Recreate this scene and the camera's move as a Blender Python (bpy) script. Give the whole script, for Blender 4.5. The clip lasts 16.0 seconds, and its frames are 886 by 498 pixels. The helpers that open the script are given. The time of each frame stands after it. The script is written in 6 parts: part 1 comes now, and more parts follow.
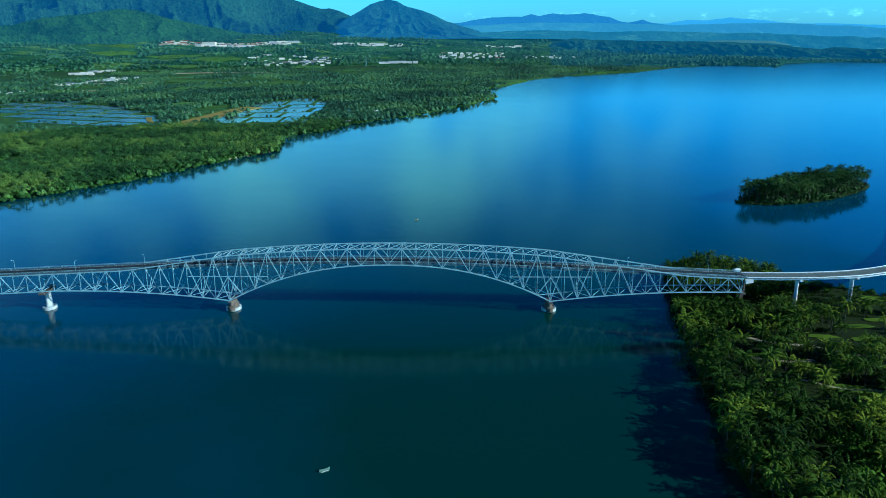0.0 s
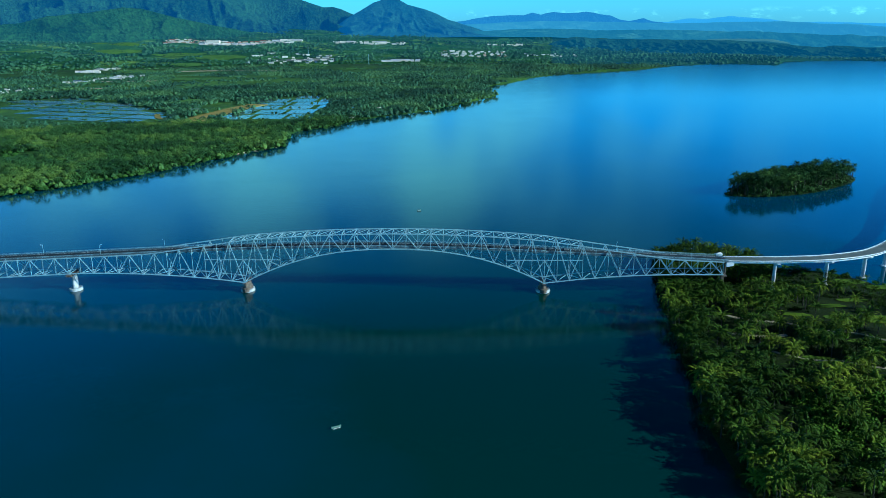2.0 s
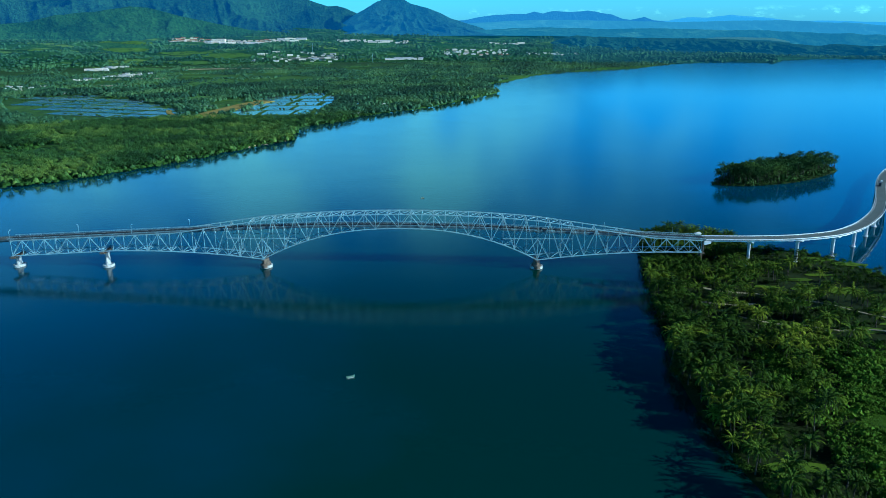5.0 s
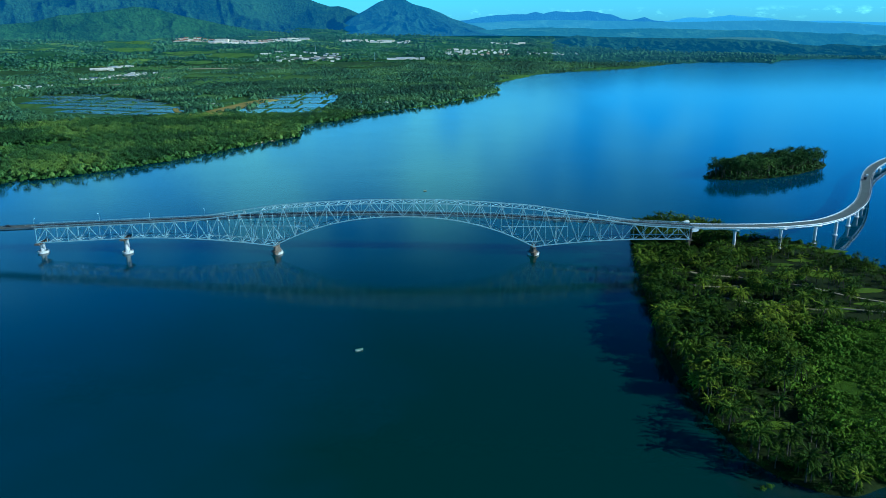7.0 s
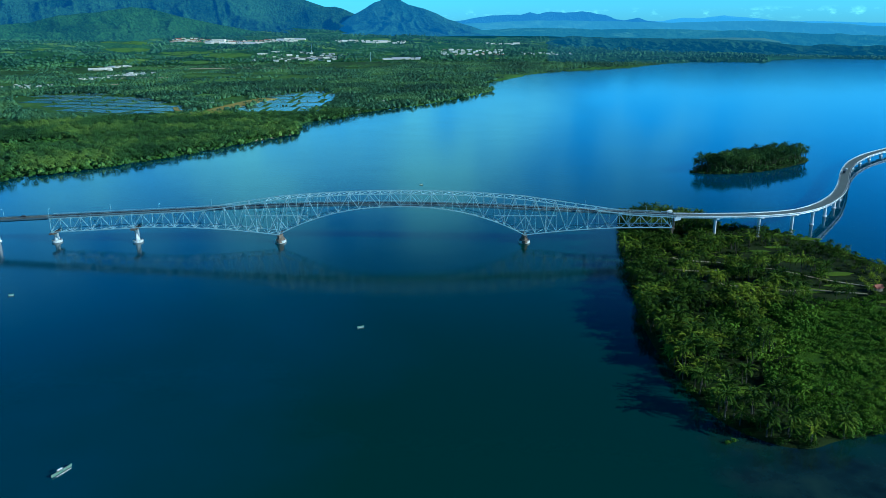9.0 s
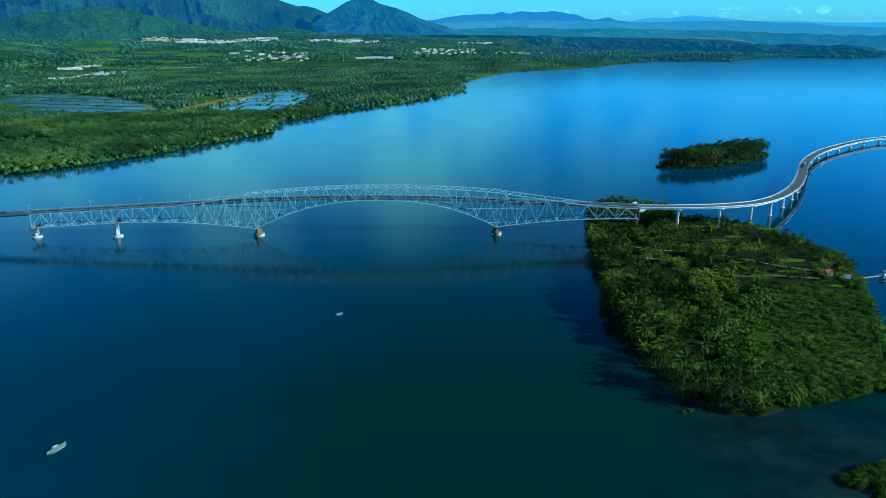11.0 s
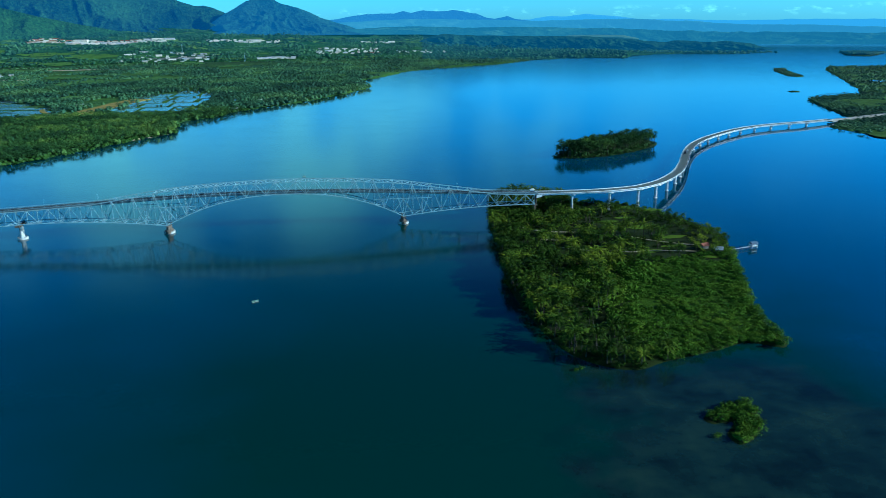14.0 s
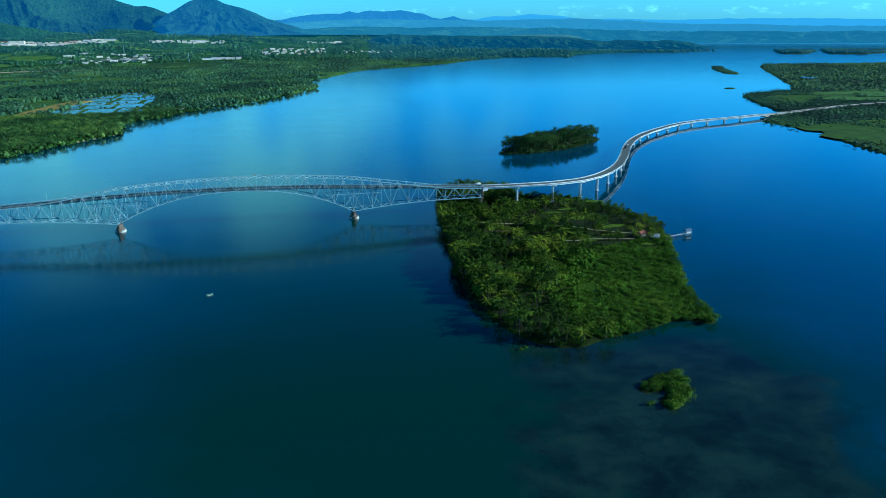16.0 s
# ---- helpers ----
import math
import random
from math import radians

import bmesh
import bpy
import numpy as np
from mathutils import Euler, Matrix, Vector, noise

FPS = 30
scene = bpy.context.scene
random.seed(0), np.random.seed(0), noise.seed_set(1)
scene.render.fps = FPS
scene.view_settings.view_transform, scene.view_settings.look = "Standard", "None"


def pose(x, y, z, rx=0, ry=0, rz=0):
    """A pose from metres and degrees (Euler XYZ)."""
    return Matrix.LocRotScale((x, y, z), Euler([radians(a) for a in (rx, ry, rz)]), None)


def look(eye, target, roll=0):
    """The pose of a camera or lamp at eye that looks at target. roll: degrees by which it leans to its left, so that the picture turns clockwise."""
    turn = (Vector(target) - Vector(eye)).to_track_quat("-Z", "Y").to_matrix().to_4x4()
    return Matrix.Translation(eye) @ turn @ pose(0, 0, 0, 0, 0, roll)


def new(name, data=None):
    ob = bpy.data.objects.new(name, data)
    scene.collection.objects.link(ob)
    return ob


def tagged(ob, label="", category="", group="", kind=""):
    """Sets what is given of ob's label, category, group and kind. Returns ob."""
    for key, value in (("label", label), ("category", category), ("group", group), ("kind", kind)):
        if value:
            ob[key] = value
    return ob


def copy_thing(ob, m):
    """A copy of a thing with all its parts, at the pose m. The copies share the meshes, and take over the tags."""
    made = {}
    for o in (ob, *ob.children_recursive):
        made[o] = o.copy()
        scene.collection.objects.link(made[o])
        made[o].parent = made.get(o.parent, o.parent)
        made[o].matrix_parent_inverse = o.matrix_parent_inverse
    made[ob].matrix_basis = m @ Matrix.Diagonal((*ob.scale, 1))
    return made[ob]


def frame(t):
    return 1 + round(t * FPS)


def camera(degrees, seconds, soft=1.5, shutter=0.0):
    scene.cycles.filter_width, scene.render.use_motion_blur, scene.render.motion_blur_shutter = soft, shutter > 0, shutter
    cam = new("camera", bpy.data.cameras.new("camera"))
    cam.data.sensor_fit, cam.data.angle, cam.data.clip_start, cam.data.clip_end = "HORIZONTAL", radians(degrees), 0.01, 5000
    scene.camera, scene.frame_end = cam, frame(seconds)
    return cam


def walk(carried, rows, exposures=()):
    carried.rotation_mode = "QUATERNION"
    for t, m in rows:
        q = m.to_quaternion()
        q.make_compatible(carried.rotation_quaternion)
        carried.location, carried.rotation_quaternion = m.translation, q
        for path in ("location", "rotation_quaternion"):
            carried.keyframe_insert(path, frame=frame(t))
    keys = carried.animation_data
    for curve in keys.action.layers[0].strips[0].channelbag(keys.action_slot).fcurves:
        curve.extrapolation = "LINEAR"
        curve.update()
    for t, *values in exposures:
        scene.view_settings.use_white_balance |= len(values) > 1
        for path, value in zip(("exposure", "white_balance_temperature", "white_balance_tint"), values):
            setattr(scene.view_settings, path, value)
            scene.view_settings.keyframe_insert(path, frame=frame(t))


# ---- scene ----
cam = camera(59.5, 16.0, soft=0.85, shutter=0.5)
PATH = [
    (0, (44.243, -442.102, 166.274), (44.191, -440.182, 165.717), -0.4),
    (0.5, (44.792, -451.11, 166.591), (44.739, -449.19, 166.034), -0.5),
    (1, (45.287, -459.534, 166.872), (45.232, -457.614, 166.313), -0.5),
    (1.5, (45.614, -467.596, 167.062), (45.558, -465.676, 166.503), -0.4),
    (2, (45.794, -475.451, 167.187), (45.737, -473.532, 166.626), -0.4),
    (2.5, (45.906, -483.396, 167.236), (45.849, -481.477, 166.674), -0.4),
    (3, (46.075, -491.303, 167.25), (46.017, -489.385, 166.687), -0.4),
    (3.5, (46.271, -499.172, 167.189), (46.211, -497.254, 166.626), -0.4),
    (4, (46.721, -507.075, 167.186), (46.66, -505.157, 166.622), -0.4),
    (6.5, (48.337, -546.829, 166.564), (48.27, -544.911, 166.001), -0.4),
    (7, (48.307, -554.634, 166.388), (48.24, -552.716, 165.825), -0.4),
    (7.5, (48.487, -562.489, 166.189), (48.418, -560.571, 165.626), -0.3),
    (8, (48.705, -570.707, 166.087), (48.635, -568.789, 165.524), -0.4),
    (8.5, (49.036, -578.832, 165.902), (48.969, -576.914, 165.34), -0.4),
    (9, (49.468, -585.948, 165.8), (49.412, -584.029, 165.238), -0.4),
    (11.5, (49.662, -611.958, 165.681), (49.696, -610.039, 165.117), -0.4),
    (12, (49.589, -617.093, 165.534), (49.65, -615.175, 164.971), -0.5),
    (12.5, (49.73, -622.153, 165.402), (49.822, -620.236, 164.838), -0.5),
    (13, (50.059, -627.292, 165.288), (50.189, -625.378, 164.724), -0.5),
    (13.5, (49.919, -632.437, 165.225), (50.099, -630.527, 164.66), -0.6),
    (14, (49.651, -637.658, 165.217), (49.89, -635.755, 164.65), -0.6),
    (14.5, (49.075, -642.709, 165.108), (49.363, -640.813, 164.541), -0.6),
    (15, (48.69, -647.647, 164.97), (49.014, -645.757, 164.402), -0.6),
    (15.5, (48.318, -652.559, 164.758), (48.667, -650.674, 164.19), -0.6),
    (16, (47.816, -657.381, 164.661), (48.179, -655.498, 164.093), -0.7),
]
walk(cam, [(t, look(eye, target, roll)) for t, eye, target, roll in PATH], exposures=[(0, 0.28, 5950, 8), (16, 0.28, 5950, 8)])

# ---------------------------------------------------------------- light
SUN_TO = Vector((2.0, -0.60, 0.80)).normalized()
sun_elev = math.asin(SUN_TO.z)
sun_az = math.atan2(SUN_TO.x, SUN_TO.y)

world = bpy.data.worlds.new("world")
scene.world = world
world.use_nodes = True
wn, wl = world.node_tree.nodes, world.node_tree.links
wn.clear()
w_out = wn.new("ShaderNodeOutputWorld")
w_bg = wn.new("ShaderNodeBackground")
w_bg.inputs["Strength"].default_value = 0.29
w_sky = wn.new("ShaderNodeTexSky")
w_sky.sky_type = "NISHITA"
w_sky.sun_disc = False
w_sky.sun_elevation = sun_elev
w_sky.sun_rotation = sun_az
w_sky.altitude = 150
w_sky.air_density = 1.3
w_sky.dust_density = 0.35
w_sky.ozone_density = 3.0
# soft clouds: a low bank of cumulus and thin veils higher up
w_tc = wn.new("ShaderNodeTexCoord")
w_sep = wn.new("ShaderNodeSeparateXYZ")
wl.new(w_tc.outputs["Generated"], w_sep.inputs[0])
w_map = wn.new("ShaderNodeMapping")
w_map.inputs["Scale"].default_value = (30, 30, 70)
wl.new(w_tc.outputs["Generated"], w_map.inputs[0])
w_n1 = wn.new("ShaderNodeTexNoise")
w_n1.inputs["Scale"].default_value = 1.6
w_n1.inputs["Detail"].default_value = 6
w_n1.inputs["Roughness"].default_value = 0.62
wl.new(w_map.outputs[0], w_n1.inputs["Vector"])
w_r1 = wn.new("ShaderNodeMapRange")
w_r1.inputs["From Min"].default_value = 0.55
w_r1.inputs["From Max"].default_value = 0.76
w_r1.inputs["To Max"].default_value = 0.62
wl.new(w_n1.outputs["Fac"], w_r1.inputs["Value"])
w_band = wn.new("ShaderNodeValToRGB")
cr = w_band.color_ramp
cr.elements[0].position, cr.elements[0].color = 0.0025, (0, 0, 0, 1)
cr.elements[1].position, cr.elements[1].color = 0.006, (1, 1, 1, 1)
for pos, v in ((0.010, 0.75), (0.016, 0.0)):
    e = cr.elements.new(pos)
    e.color = (v, v, v, 1)
wl.new(w_sep.outputs["Z"], w_band.inputs[0])
w_m1 = wn.new("ShaderNodeMath")
w_m1.operation = "MULTIPLY"
wl.new(w_r1.outputs[0], w_m1.inputs[0])
wl.new(w_band.outputs[0], w_m1.inputs[1])
w_map2 = wn.new("ShaderNodeMapping")
w_map2.inputs["Scale"].default_value = (2.9, 2.9, 2.6)
w_map2.inputs["Location"].default_value = (0.35, 0.1, 0.0)
wl.new(w_tc.outputs["Generated"], w_map2.inputs[0])
w_n2 = wn.new("ShaderNodeTexNoise")
w_n2.inputs["Scale"].default_value = 3.0
w_n2.inputs["Detail"].default_value = 4
wl.new(w_map2.outputs[0], w_n2.inputs["Vector"])
w_r2 = wn.new("ShaderNodeMapRange")
w_r2.inputs["From Min"].default_value = 0.36
w_r2.inputs["From Max"].default_value = 0.66
w_r2.inputs["To Max"].default_value = 0.58
wl.new(w_n2.outputs["Fac"], w_r2.inputs["Value"])
w_band2 = wn.new("ShaderNodeValToRGB")
while len(w_band2.color_ramp.elements) < 4:
    w_band2.color_ramp.elements.new(0.5)
for e, (pos, v) in zip(w_band2.color_ramp.elements, ((0.06, 0.0), (0.11, 1.0), (0.20, 0.8), (0.32, 0.0))):
    e.position, e.color = pos, (v, v, v, 1)
wl.new(w_sep.outputs["Z"], w_band2.inputs[0])
w_m2 = wn.new("ShaderNodeMath")
w_m2.operation = "MULTIPLY"
wl.new(w_r2.outputs[0], w_m2.inputs[0])
w_west = wn.new("ShaderNodeMapRange")
w_west.inputs["From Min"].default_value = 0.42
w_west.inputs["From Max"].default_value = -0.05
w_west.inputs["To Min"].default_value = 0.08
wl.new(w_sep.outputs["X"], w_west.inputs["Value"])
w_m3 = wn.new("ShaderNodeMath")
w_m3.operation = "MULTIPLY"
wl.new(w_band2.outputs[0], w_m3.inputs[0])
wl.new(w_west.outputs[0], w_m3.inputs[1])
wl.new(w_m3.outputs[0], w_m2.inputs[1])
w_max = wn.new("ShaderNodeMath")
w_max.operation = "MAXIMUM"
wl.new(w_m1.outputs[0], w_max.inputs[0])
wl.new(w_m2.outputs[0], w_max.inputs[1])
w_tint = wn.new("ShaderNodeMix")
w_tint.data_type, w_tint.blend_type = "RGBA", "MULTIPLY"
w_tint.inputs["Factor"].default_value = 1.0
wl.new(w_sky.outputs[0], w_tint.inputs["A"])
w_tint.inputs["B"].default_value = (0.045, 0.55, 1.0, 1)
w_deep = wn.new("ShaderNodeValToRGB")
while len(w_deep.color_ramp.elements) < 5:
    w_deep.color_ramp.elements.new(0.5)
for e, (pos, v) in zip(w_deep.color_ramp.elements, ((0.0, (1.75, 0.84, 1.12)), (0.12, (0.88, 0.71, 0.90)), (0.25, (0.36, 0.33, 0.45)), (0.42, (0.10, 0.09, 0.13)), (1.0, (0.05, 0.055, 0.08)))):
    e.position, e.color = pos, (*v, 1)
wl.new(w_sep.outputs["Z"], w_deep.inputs[0])
w_sky2 = wn.new("ShaderNodeMix")
w_sky2.data_type, w_sky2.blend_type = "RGBA", "MULTIPLY"
w_sky2.inputs["Factor"].default_value = 1.0
wl.new(w_tint.outputs["Result"], w_sky2.inputs["A"])
wl.new(w_deep.outputs[0], w_sky2.inputs["B"])
w_mix = wn.new("ShaderNodeMix")
w_mix.data_type = "RGBA"
wl.new(w_max.outputs[0], w_mix.inputs["Factor"])
wl.new(w_sky2.outputs["Result"], w_mix.inputs["A"])
w_mix.inputs["B"].default_value = (1.3, 4.7, 4.0, 1)
wl.new(w_mix.outputs["Result"], w_bg.inputs["Color"])
wl.new(w_bg.outputs[0], w_out.inputs[0])

sun_data = bpy.data.lights.new("sun", "SUN")
sun_data.energy = 4.8
sun_data.angle = radians(0.6)
sun_data.color = (0.84, 0.96, 0.93)
sun = new("sun", sun_data)
sun.matrix_world = look((0, 0, 600), Vector((0, 0, 600)) - SUN_TO)


# ---------------------------------------------------------------- materials
class Nodes:
    """A small wrapper that builds a node material."""

    def __init__(self, name, rough=0.7, metal=0.0, spec=0.5):
        self.mat = bpy.data.materials.new(name)
        self.mat.use_nodes = True
        self.n, self.l = self.mat.node_tree.nodes, self.mat.node_tree.links
        self.bsdf = self.n["Principled BSDF"]
        self.bsdf.inputs["Roughness"].default_value = rough
        self.bsdf.inputs["Metallic"].default_value = metal
        self.bsdf.inputs["Specular IOR Level"].default_value = spec
        self.geo = self.n.new("ShaderNodeNewGeometry")

    def noise(self, scale, detail=4, rough=0.55, vec=None):
        k = self.n.new("ShaderNodeTexNoise")
        k.inputs["Scale"].default_value = scale
        k.inputs["Detail"].default_value = detail
        k.inputs["Roughness"].default_value = rough
        self.l.new(vec or self.geo.outputs["Position"], k.inputs["Vector"])
        return k.outputs["Fac"]

    def ramp(self, fac, stops):
        k = self.n.new("ShaderNodeValToRGB")
        el = k.color_ramp.elements
        while len(el) < len(stops):
            el.new(0.5)
        for e, (p, c) in zip(el, stops):
            e.position = p
            e.color = (*c, 1) if len(c) == 3 else c
        self.l.new(fac, k.inputs[0])
        return k.outputs[0]

    def remap(self, v, a, b, c=0.0, d=1.0):
        k = self.n.new("ShaderNodeMapRange")
        for key, x in zip(("From Min", "From Max", "To Min", "To Max"), (a, b, c, d)):
            k.inputs[key].default_value = x
        self.l.new(v, k.inputs["Value"])
        return k.outputs[0]

    def mix(self, fac, a, b, mode="MIX"):
        k = self.n.new("ShaderNodeMix")
        k.data_type, k.blend_type = "RGBA", mode
        for key, v in (("Factor", fac), ("A", a), ("B", b)):
            if isinstance(v, (int, float)):
                k.inputs[key].default_value = v
            elif isinstance(v, tuple):
                k.inputs[key].default_value = (*v, 1)
            else:
                self.l.new(v, k.inputs[key])
        return k.outputs["Result"]

    def math(self, op, a, b=0.0):
        k = self.n.new("ShaderNodeMath")
        k.operation = op
        for i, v in enumerate((a, b)):
            if isinstance(v, (int, float)):
                k.inputs[i].default_value = v
            else:
                self.l.new(v, k.inputs[i])
        return k.outputs[0]

    def scaled(self, sx, sy, sz, rz=0.0):
        k = self.n.new("ShaderNodeMapping")
        k.inputs["Scale"].default_value = (sx, sy, sz)
        k.inputs["Rotation"].default_value = (0, 0, rz)
        self.l.new(self.geo.outputs["Position"], k.inputs[0])
        return k.outputs[0]

    def color(self, c):
        if isinstance(c, tuple):
            self.bsdf.inputs["Base Color"].default_value = (*c, 1)
        else:
            self.l.new(c, self.bsdf.inputs["Base Color"])
        return self

    def bump(self, h, dist, strength=1.0):
        k = self.n.new("ShaderNodeBump")
        k.inputs["Distance"].default_value = dist
        k.inputs["Strength"].default_value = strength
        self.l.new(h, k.inputs["Height"])
        self.l.new(k.outputs[0], self.bsdf.inputs["Normal"])
        return self

    def rough(self, v):
        self.l.new(v, self.bsdf.inputs["Roughness"])
        return self


def plain(name, c1, c2, scale, rough=0.7, metal=0.0, bump=0.0, spec=0.4, detail=4):
    """Two-tone weathered surface with fine grain on top of broad stains."""
    k = Nodes(name, rough, metal, spec)
    a = k.noise(scale, detail)
    b = k.noise(scale * 9.0, 3)
    m = k.mix(0.35, a, b)
    k.color(k.ramp(m, [(0.32, c1), (0.68, c2)]))
    if bump:
        k.bump(b, bump)
    return k.mat


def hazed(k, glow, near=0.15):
    """Distance haze put in as emission, stronger the farther the land lies from the viewpoint."""
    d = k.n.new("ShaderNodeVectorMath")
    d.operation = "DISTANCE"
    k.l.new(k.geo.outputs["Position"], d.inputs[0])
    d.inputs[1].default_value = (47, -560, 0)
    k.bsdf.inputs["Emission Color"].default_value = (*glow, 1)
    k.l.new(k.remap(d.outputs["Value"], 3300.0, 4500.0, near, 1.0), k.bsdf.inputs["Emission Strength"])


def leafy(name, dark, mid, light, rough=0.55, scale=0.05, per_object=False, spec=0.15, glow=None, near=0.0, single=0.5):
    """Foliage: colour varies from clump to clump and across the grove."""
    k = Nodes(name, rough, 0.0, spec)
    if per_object:
        oi = k.n.new("ShaderNodeObjectInfo")
        r = oi.outputs["Random"]
        r = k.math("ADD", k.math("MULTIPLY", r, 0.65), k.math("MULTIPLY", k.geo.outputs["Random Per Island"], 0.35))
    else:
        r = k.geo.outputs["Random Per Island"]
    n = k.noise(scale, 3)
    v = k.math("ADD", k.math("MULTIPLY", r, single), k.math("MULTIPLY", k.remap(n, 0.37, 0.63), 1.0 - single))
    k.color(k.ramp(v, [(0.12, dark), (0.54, mid), (0.96, light)]))
    # glow adds distance haze to the leaves as emission
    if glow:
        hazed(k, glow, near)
    return k.mat


def water_material():
    k = Nodes("sea_water", 0.06, 0.0, 0.5)
    k.bsdf.inputs["IOR"].default_value = 1.33
    pos = k.geo.outputs["Position"]
    sep = k.n.new("ShaderNodeSeparateXYZ")
    k.l.new(pos, sep.inputs[0])
    # clear blue water out in the channel, greener and more turbid towards the island
    big = k.remap(k.noise(0.006, 4), 0.3, 0.7, -90.0, 90.0)
    xx = k.math("ADD", sep.outputs["X"], big)
    deep = k.mix(k.remap(xx, -190.0, 10.0), DEEP1, DEEP2)
    # brighter sky reflection in the east, put into the water colour
    deep = k.mix(k.remap(xx, 240.0, 360.0), deep, EAST_SKY_BLUE)
    # shallow reef flat south-east of the island: weed and sand
    dx = k.math("DIVIDE", k.math("SUBTRACT", sep.outputs["X"], 206.0), 78.0)
    dy = k.math("DIVIDE", k.math("SUBTRACT", sep.outputs["Y"], -382.0), 108.0)
    d2 = k.math("SQRT", k.math("ADD", k.math("MULTIPLY", dx, dx), k.math("MULTIPLY", dy, dy)))
    edge = k.noise(0.018, 5, 0.6)
    d2 = k.math("ADD", d2, k.remap(edge, 0.25, 0.75, -0.45, 0.45))
    shallow = k.remap(d2, 1.05, 0.7)
    weed = k.noise(0.034, 7, 0.68)
    bottom = k.ramp(weed, [(0.38, (0.004, 0.014, 0.017)), (0.52, (0.008, 0.030, 0.030)), (0.70, (0.018, 0.050, 0.038))])
    k.color(k.mix(k.math("MULTIPLY", shallow, 0.95), deep, bottom))
    w1 = k.noise(0.9, 3, 0.6, k.scaled(1, 1.6, 1, 0.5))
    w2 = k.noise(0.10, 3, 0.5, k.scaled(1, 1.3, 1, 0.3))
    waves = k.math("ADD", k.math("MULTIPLY", w1, 0.35), w2)
    streak = k.noise(0.012, 4, 0.6, k.scaled(1, 2.5, 1, 0.4))
    calm = k.remap(sep.outputs["X"], 290.0, 370.0)
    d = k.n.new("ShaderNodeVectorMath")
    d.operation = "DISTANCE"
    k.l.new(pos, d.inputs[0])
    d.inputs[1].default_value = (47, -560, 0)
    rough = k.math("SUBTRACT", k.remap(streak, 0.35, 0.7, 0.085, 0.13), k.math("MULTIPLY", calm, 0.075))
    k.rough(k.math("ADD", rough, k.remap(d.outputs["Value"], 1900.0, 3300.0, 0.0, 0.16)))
    # chop and roughness grow away from the viewpoint, tuned for far water's brightness
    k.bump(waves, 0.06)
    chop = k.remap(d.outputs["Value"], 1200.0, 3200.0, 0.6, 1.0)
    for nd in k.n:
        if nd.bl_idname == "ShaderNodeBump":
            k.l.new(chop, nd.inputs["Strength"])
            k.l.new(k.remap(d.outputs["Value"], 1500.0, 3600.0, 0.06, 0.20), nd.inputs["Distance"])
    return k.mat


DEEP1, DEEP2, EAST_SKY_BLUE = (0.000, 0.047, 0.075), (0.000, 0.034, 0.027), (0.000, 0.052, 0.104)
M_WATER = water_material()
M_STEEL = plain("painted_steel", (0.19, 0.37, 0.42), (0.34, 0.56, 0.61), 0.35, 0.5)
M_STEEL_DARK = plain("weathered_steel", (0.10, 0.09, 0.08), (0.22, 0.20, 0.18), 0.6, 0.7)
M_ASPHALT = plain("asphalt", (0.022, 0.040, 0.050), (0.044, 0.068, 0.080), 0.12, 0.9, 0.0, 0.01, 0.04)
M_CONC = plain("concrete", (0.52, 0.53, 0.54), (0.74, 0.75, 0.76), 0.25, 0.8, 0.0, 0.02)
M_CONC_DARK = plain("stained_concrete", (0.04, 0.036, 0.03), (0.19, 0.155, 0.115), 0.5, 0.85, 0.0, 0.05)
M_WHITE = plain("white_paint", (0.64, 0.74, 0.77), (0.78, 0.87, 0.89), 0.4, 0.6)
M_PIER = plain("stained_white_concrete", (0.22, 0.27, 0.27), (0.66, 0.73, 0.74), 0.7, 0.75, 0.0, 0.03, 0.2)
M_ROADWAY = plain("worn_concrete_road", (0.085, 0.118, 0.118), (0.145, 0.188, 0.184), 0.15, 0.9, 0.0, 0.01, 0.04)
M_PALM = leafy("palm_fronds", (0.008, 0.022, 0.003), (0.038, 0.083, 0.009), (0.220, 0.285, 0.023), 0.6, 0.025, True, 0.03)
M_BUSH = leafy("mangrove_leaves", (0.022, 0.066, 0.007), (0.068, 0.162, 0.014), (0.170, 0.280, 0.026), 0.7, 0.03, True, 0.04)
M_FAR = leafy("woodland_leaves", (0.016, 0.060, 0.018), (0.042, 0.122, 0.030), (0.135, 0.245, 0.045), 0.6, 0.010, single=0.28)
# blue and flattened contrast of haze mixed into these leaf colours
M_FAR2 = leafy("haze_tinted_leaves", (0.018, 0.068, 0.040), (0.035, 0.116, 0.057), (0.074, 0.178, 0.066), 0.7, 0.006, single=0.14)
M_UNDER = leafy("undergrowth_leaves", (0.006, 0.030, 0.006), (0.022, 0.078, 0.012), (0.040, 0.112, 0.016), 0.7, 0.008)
M_ISLET = leafy("islet_fronds", (0.008, 0.026, 0.008), (0.034, 0.092, 0.024), (0.130, 0.220, 0.046), 0.6, 0.025, True, 0.03)
M_LUSH = leafy("lush_mangrove_leaves", (0.034, 0.096, 0.009), (0.063, 0.150, 0.013), (0.124, 0.228, 0.022), 0.7, 0.03, True, 0.04)
# scrub leaves darkened in colour to give shade between the palms
M_SCRUB = leafy("shade_coloured_scrub", (0.006, 0.018, 0.003), (0.017, 0.044, 0.007), (0.040, 0.090, 0.012), 0.8, 0.03, False, 0.02)
M_TRUNK = plain("palm_bark", (0.025, 0.025, 0.020), (0.07, 0.065, 0.05), 1.5, 0.95)


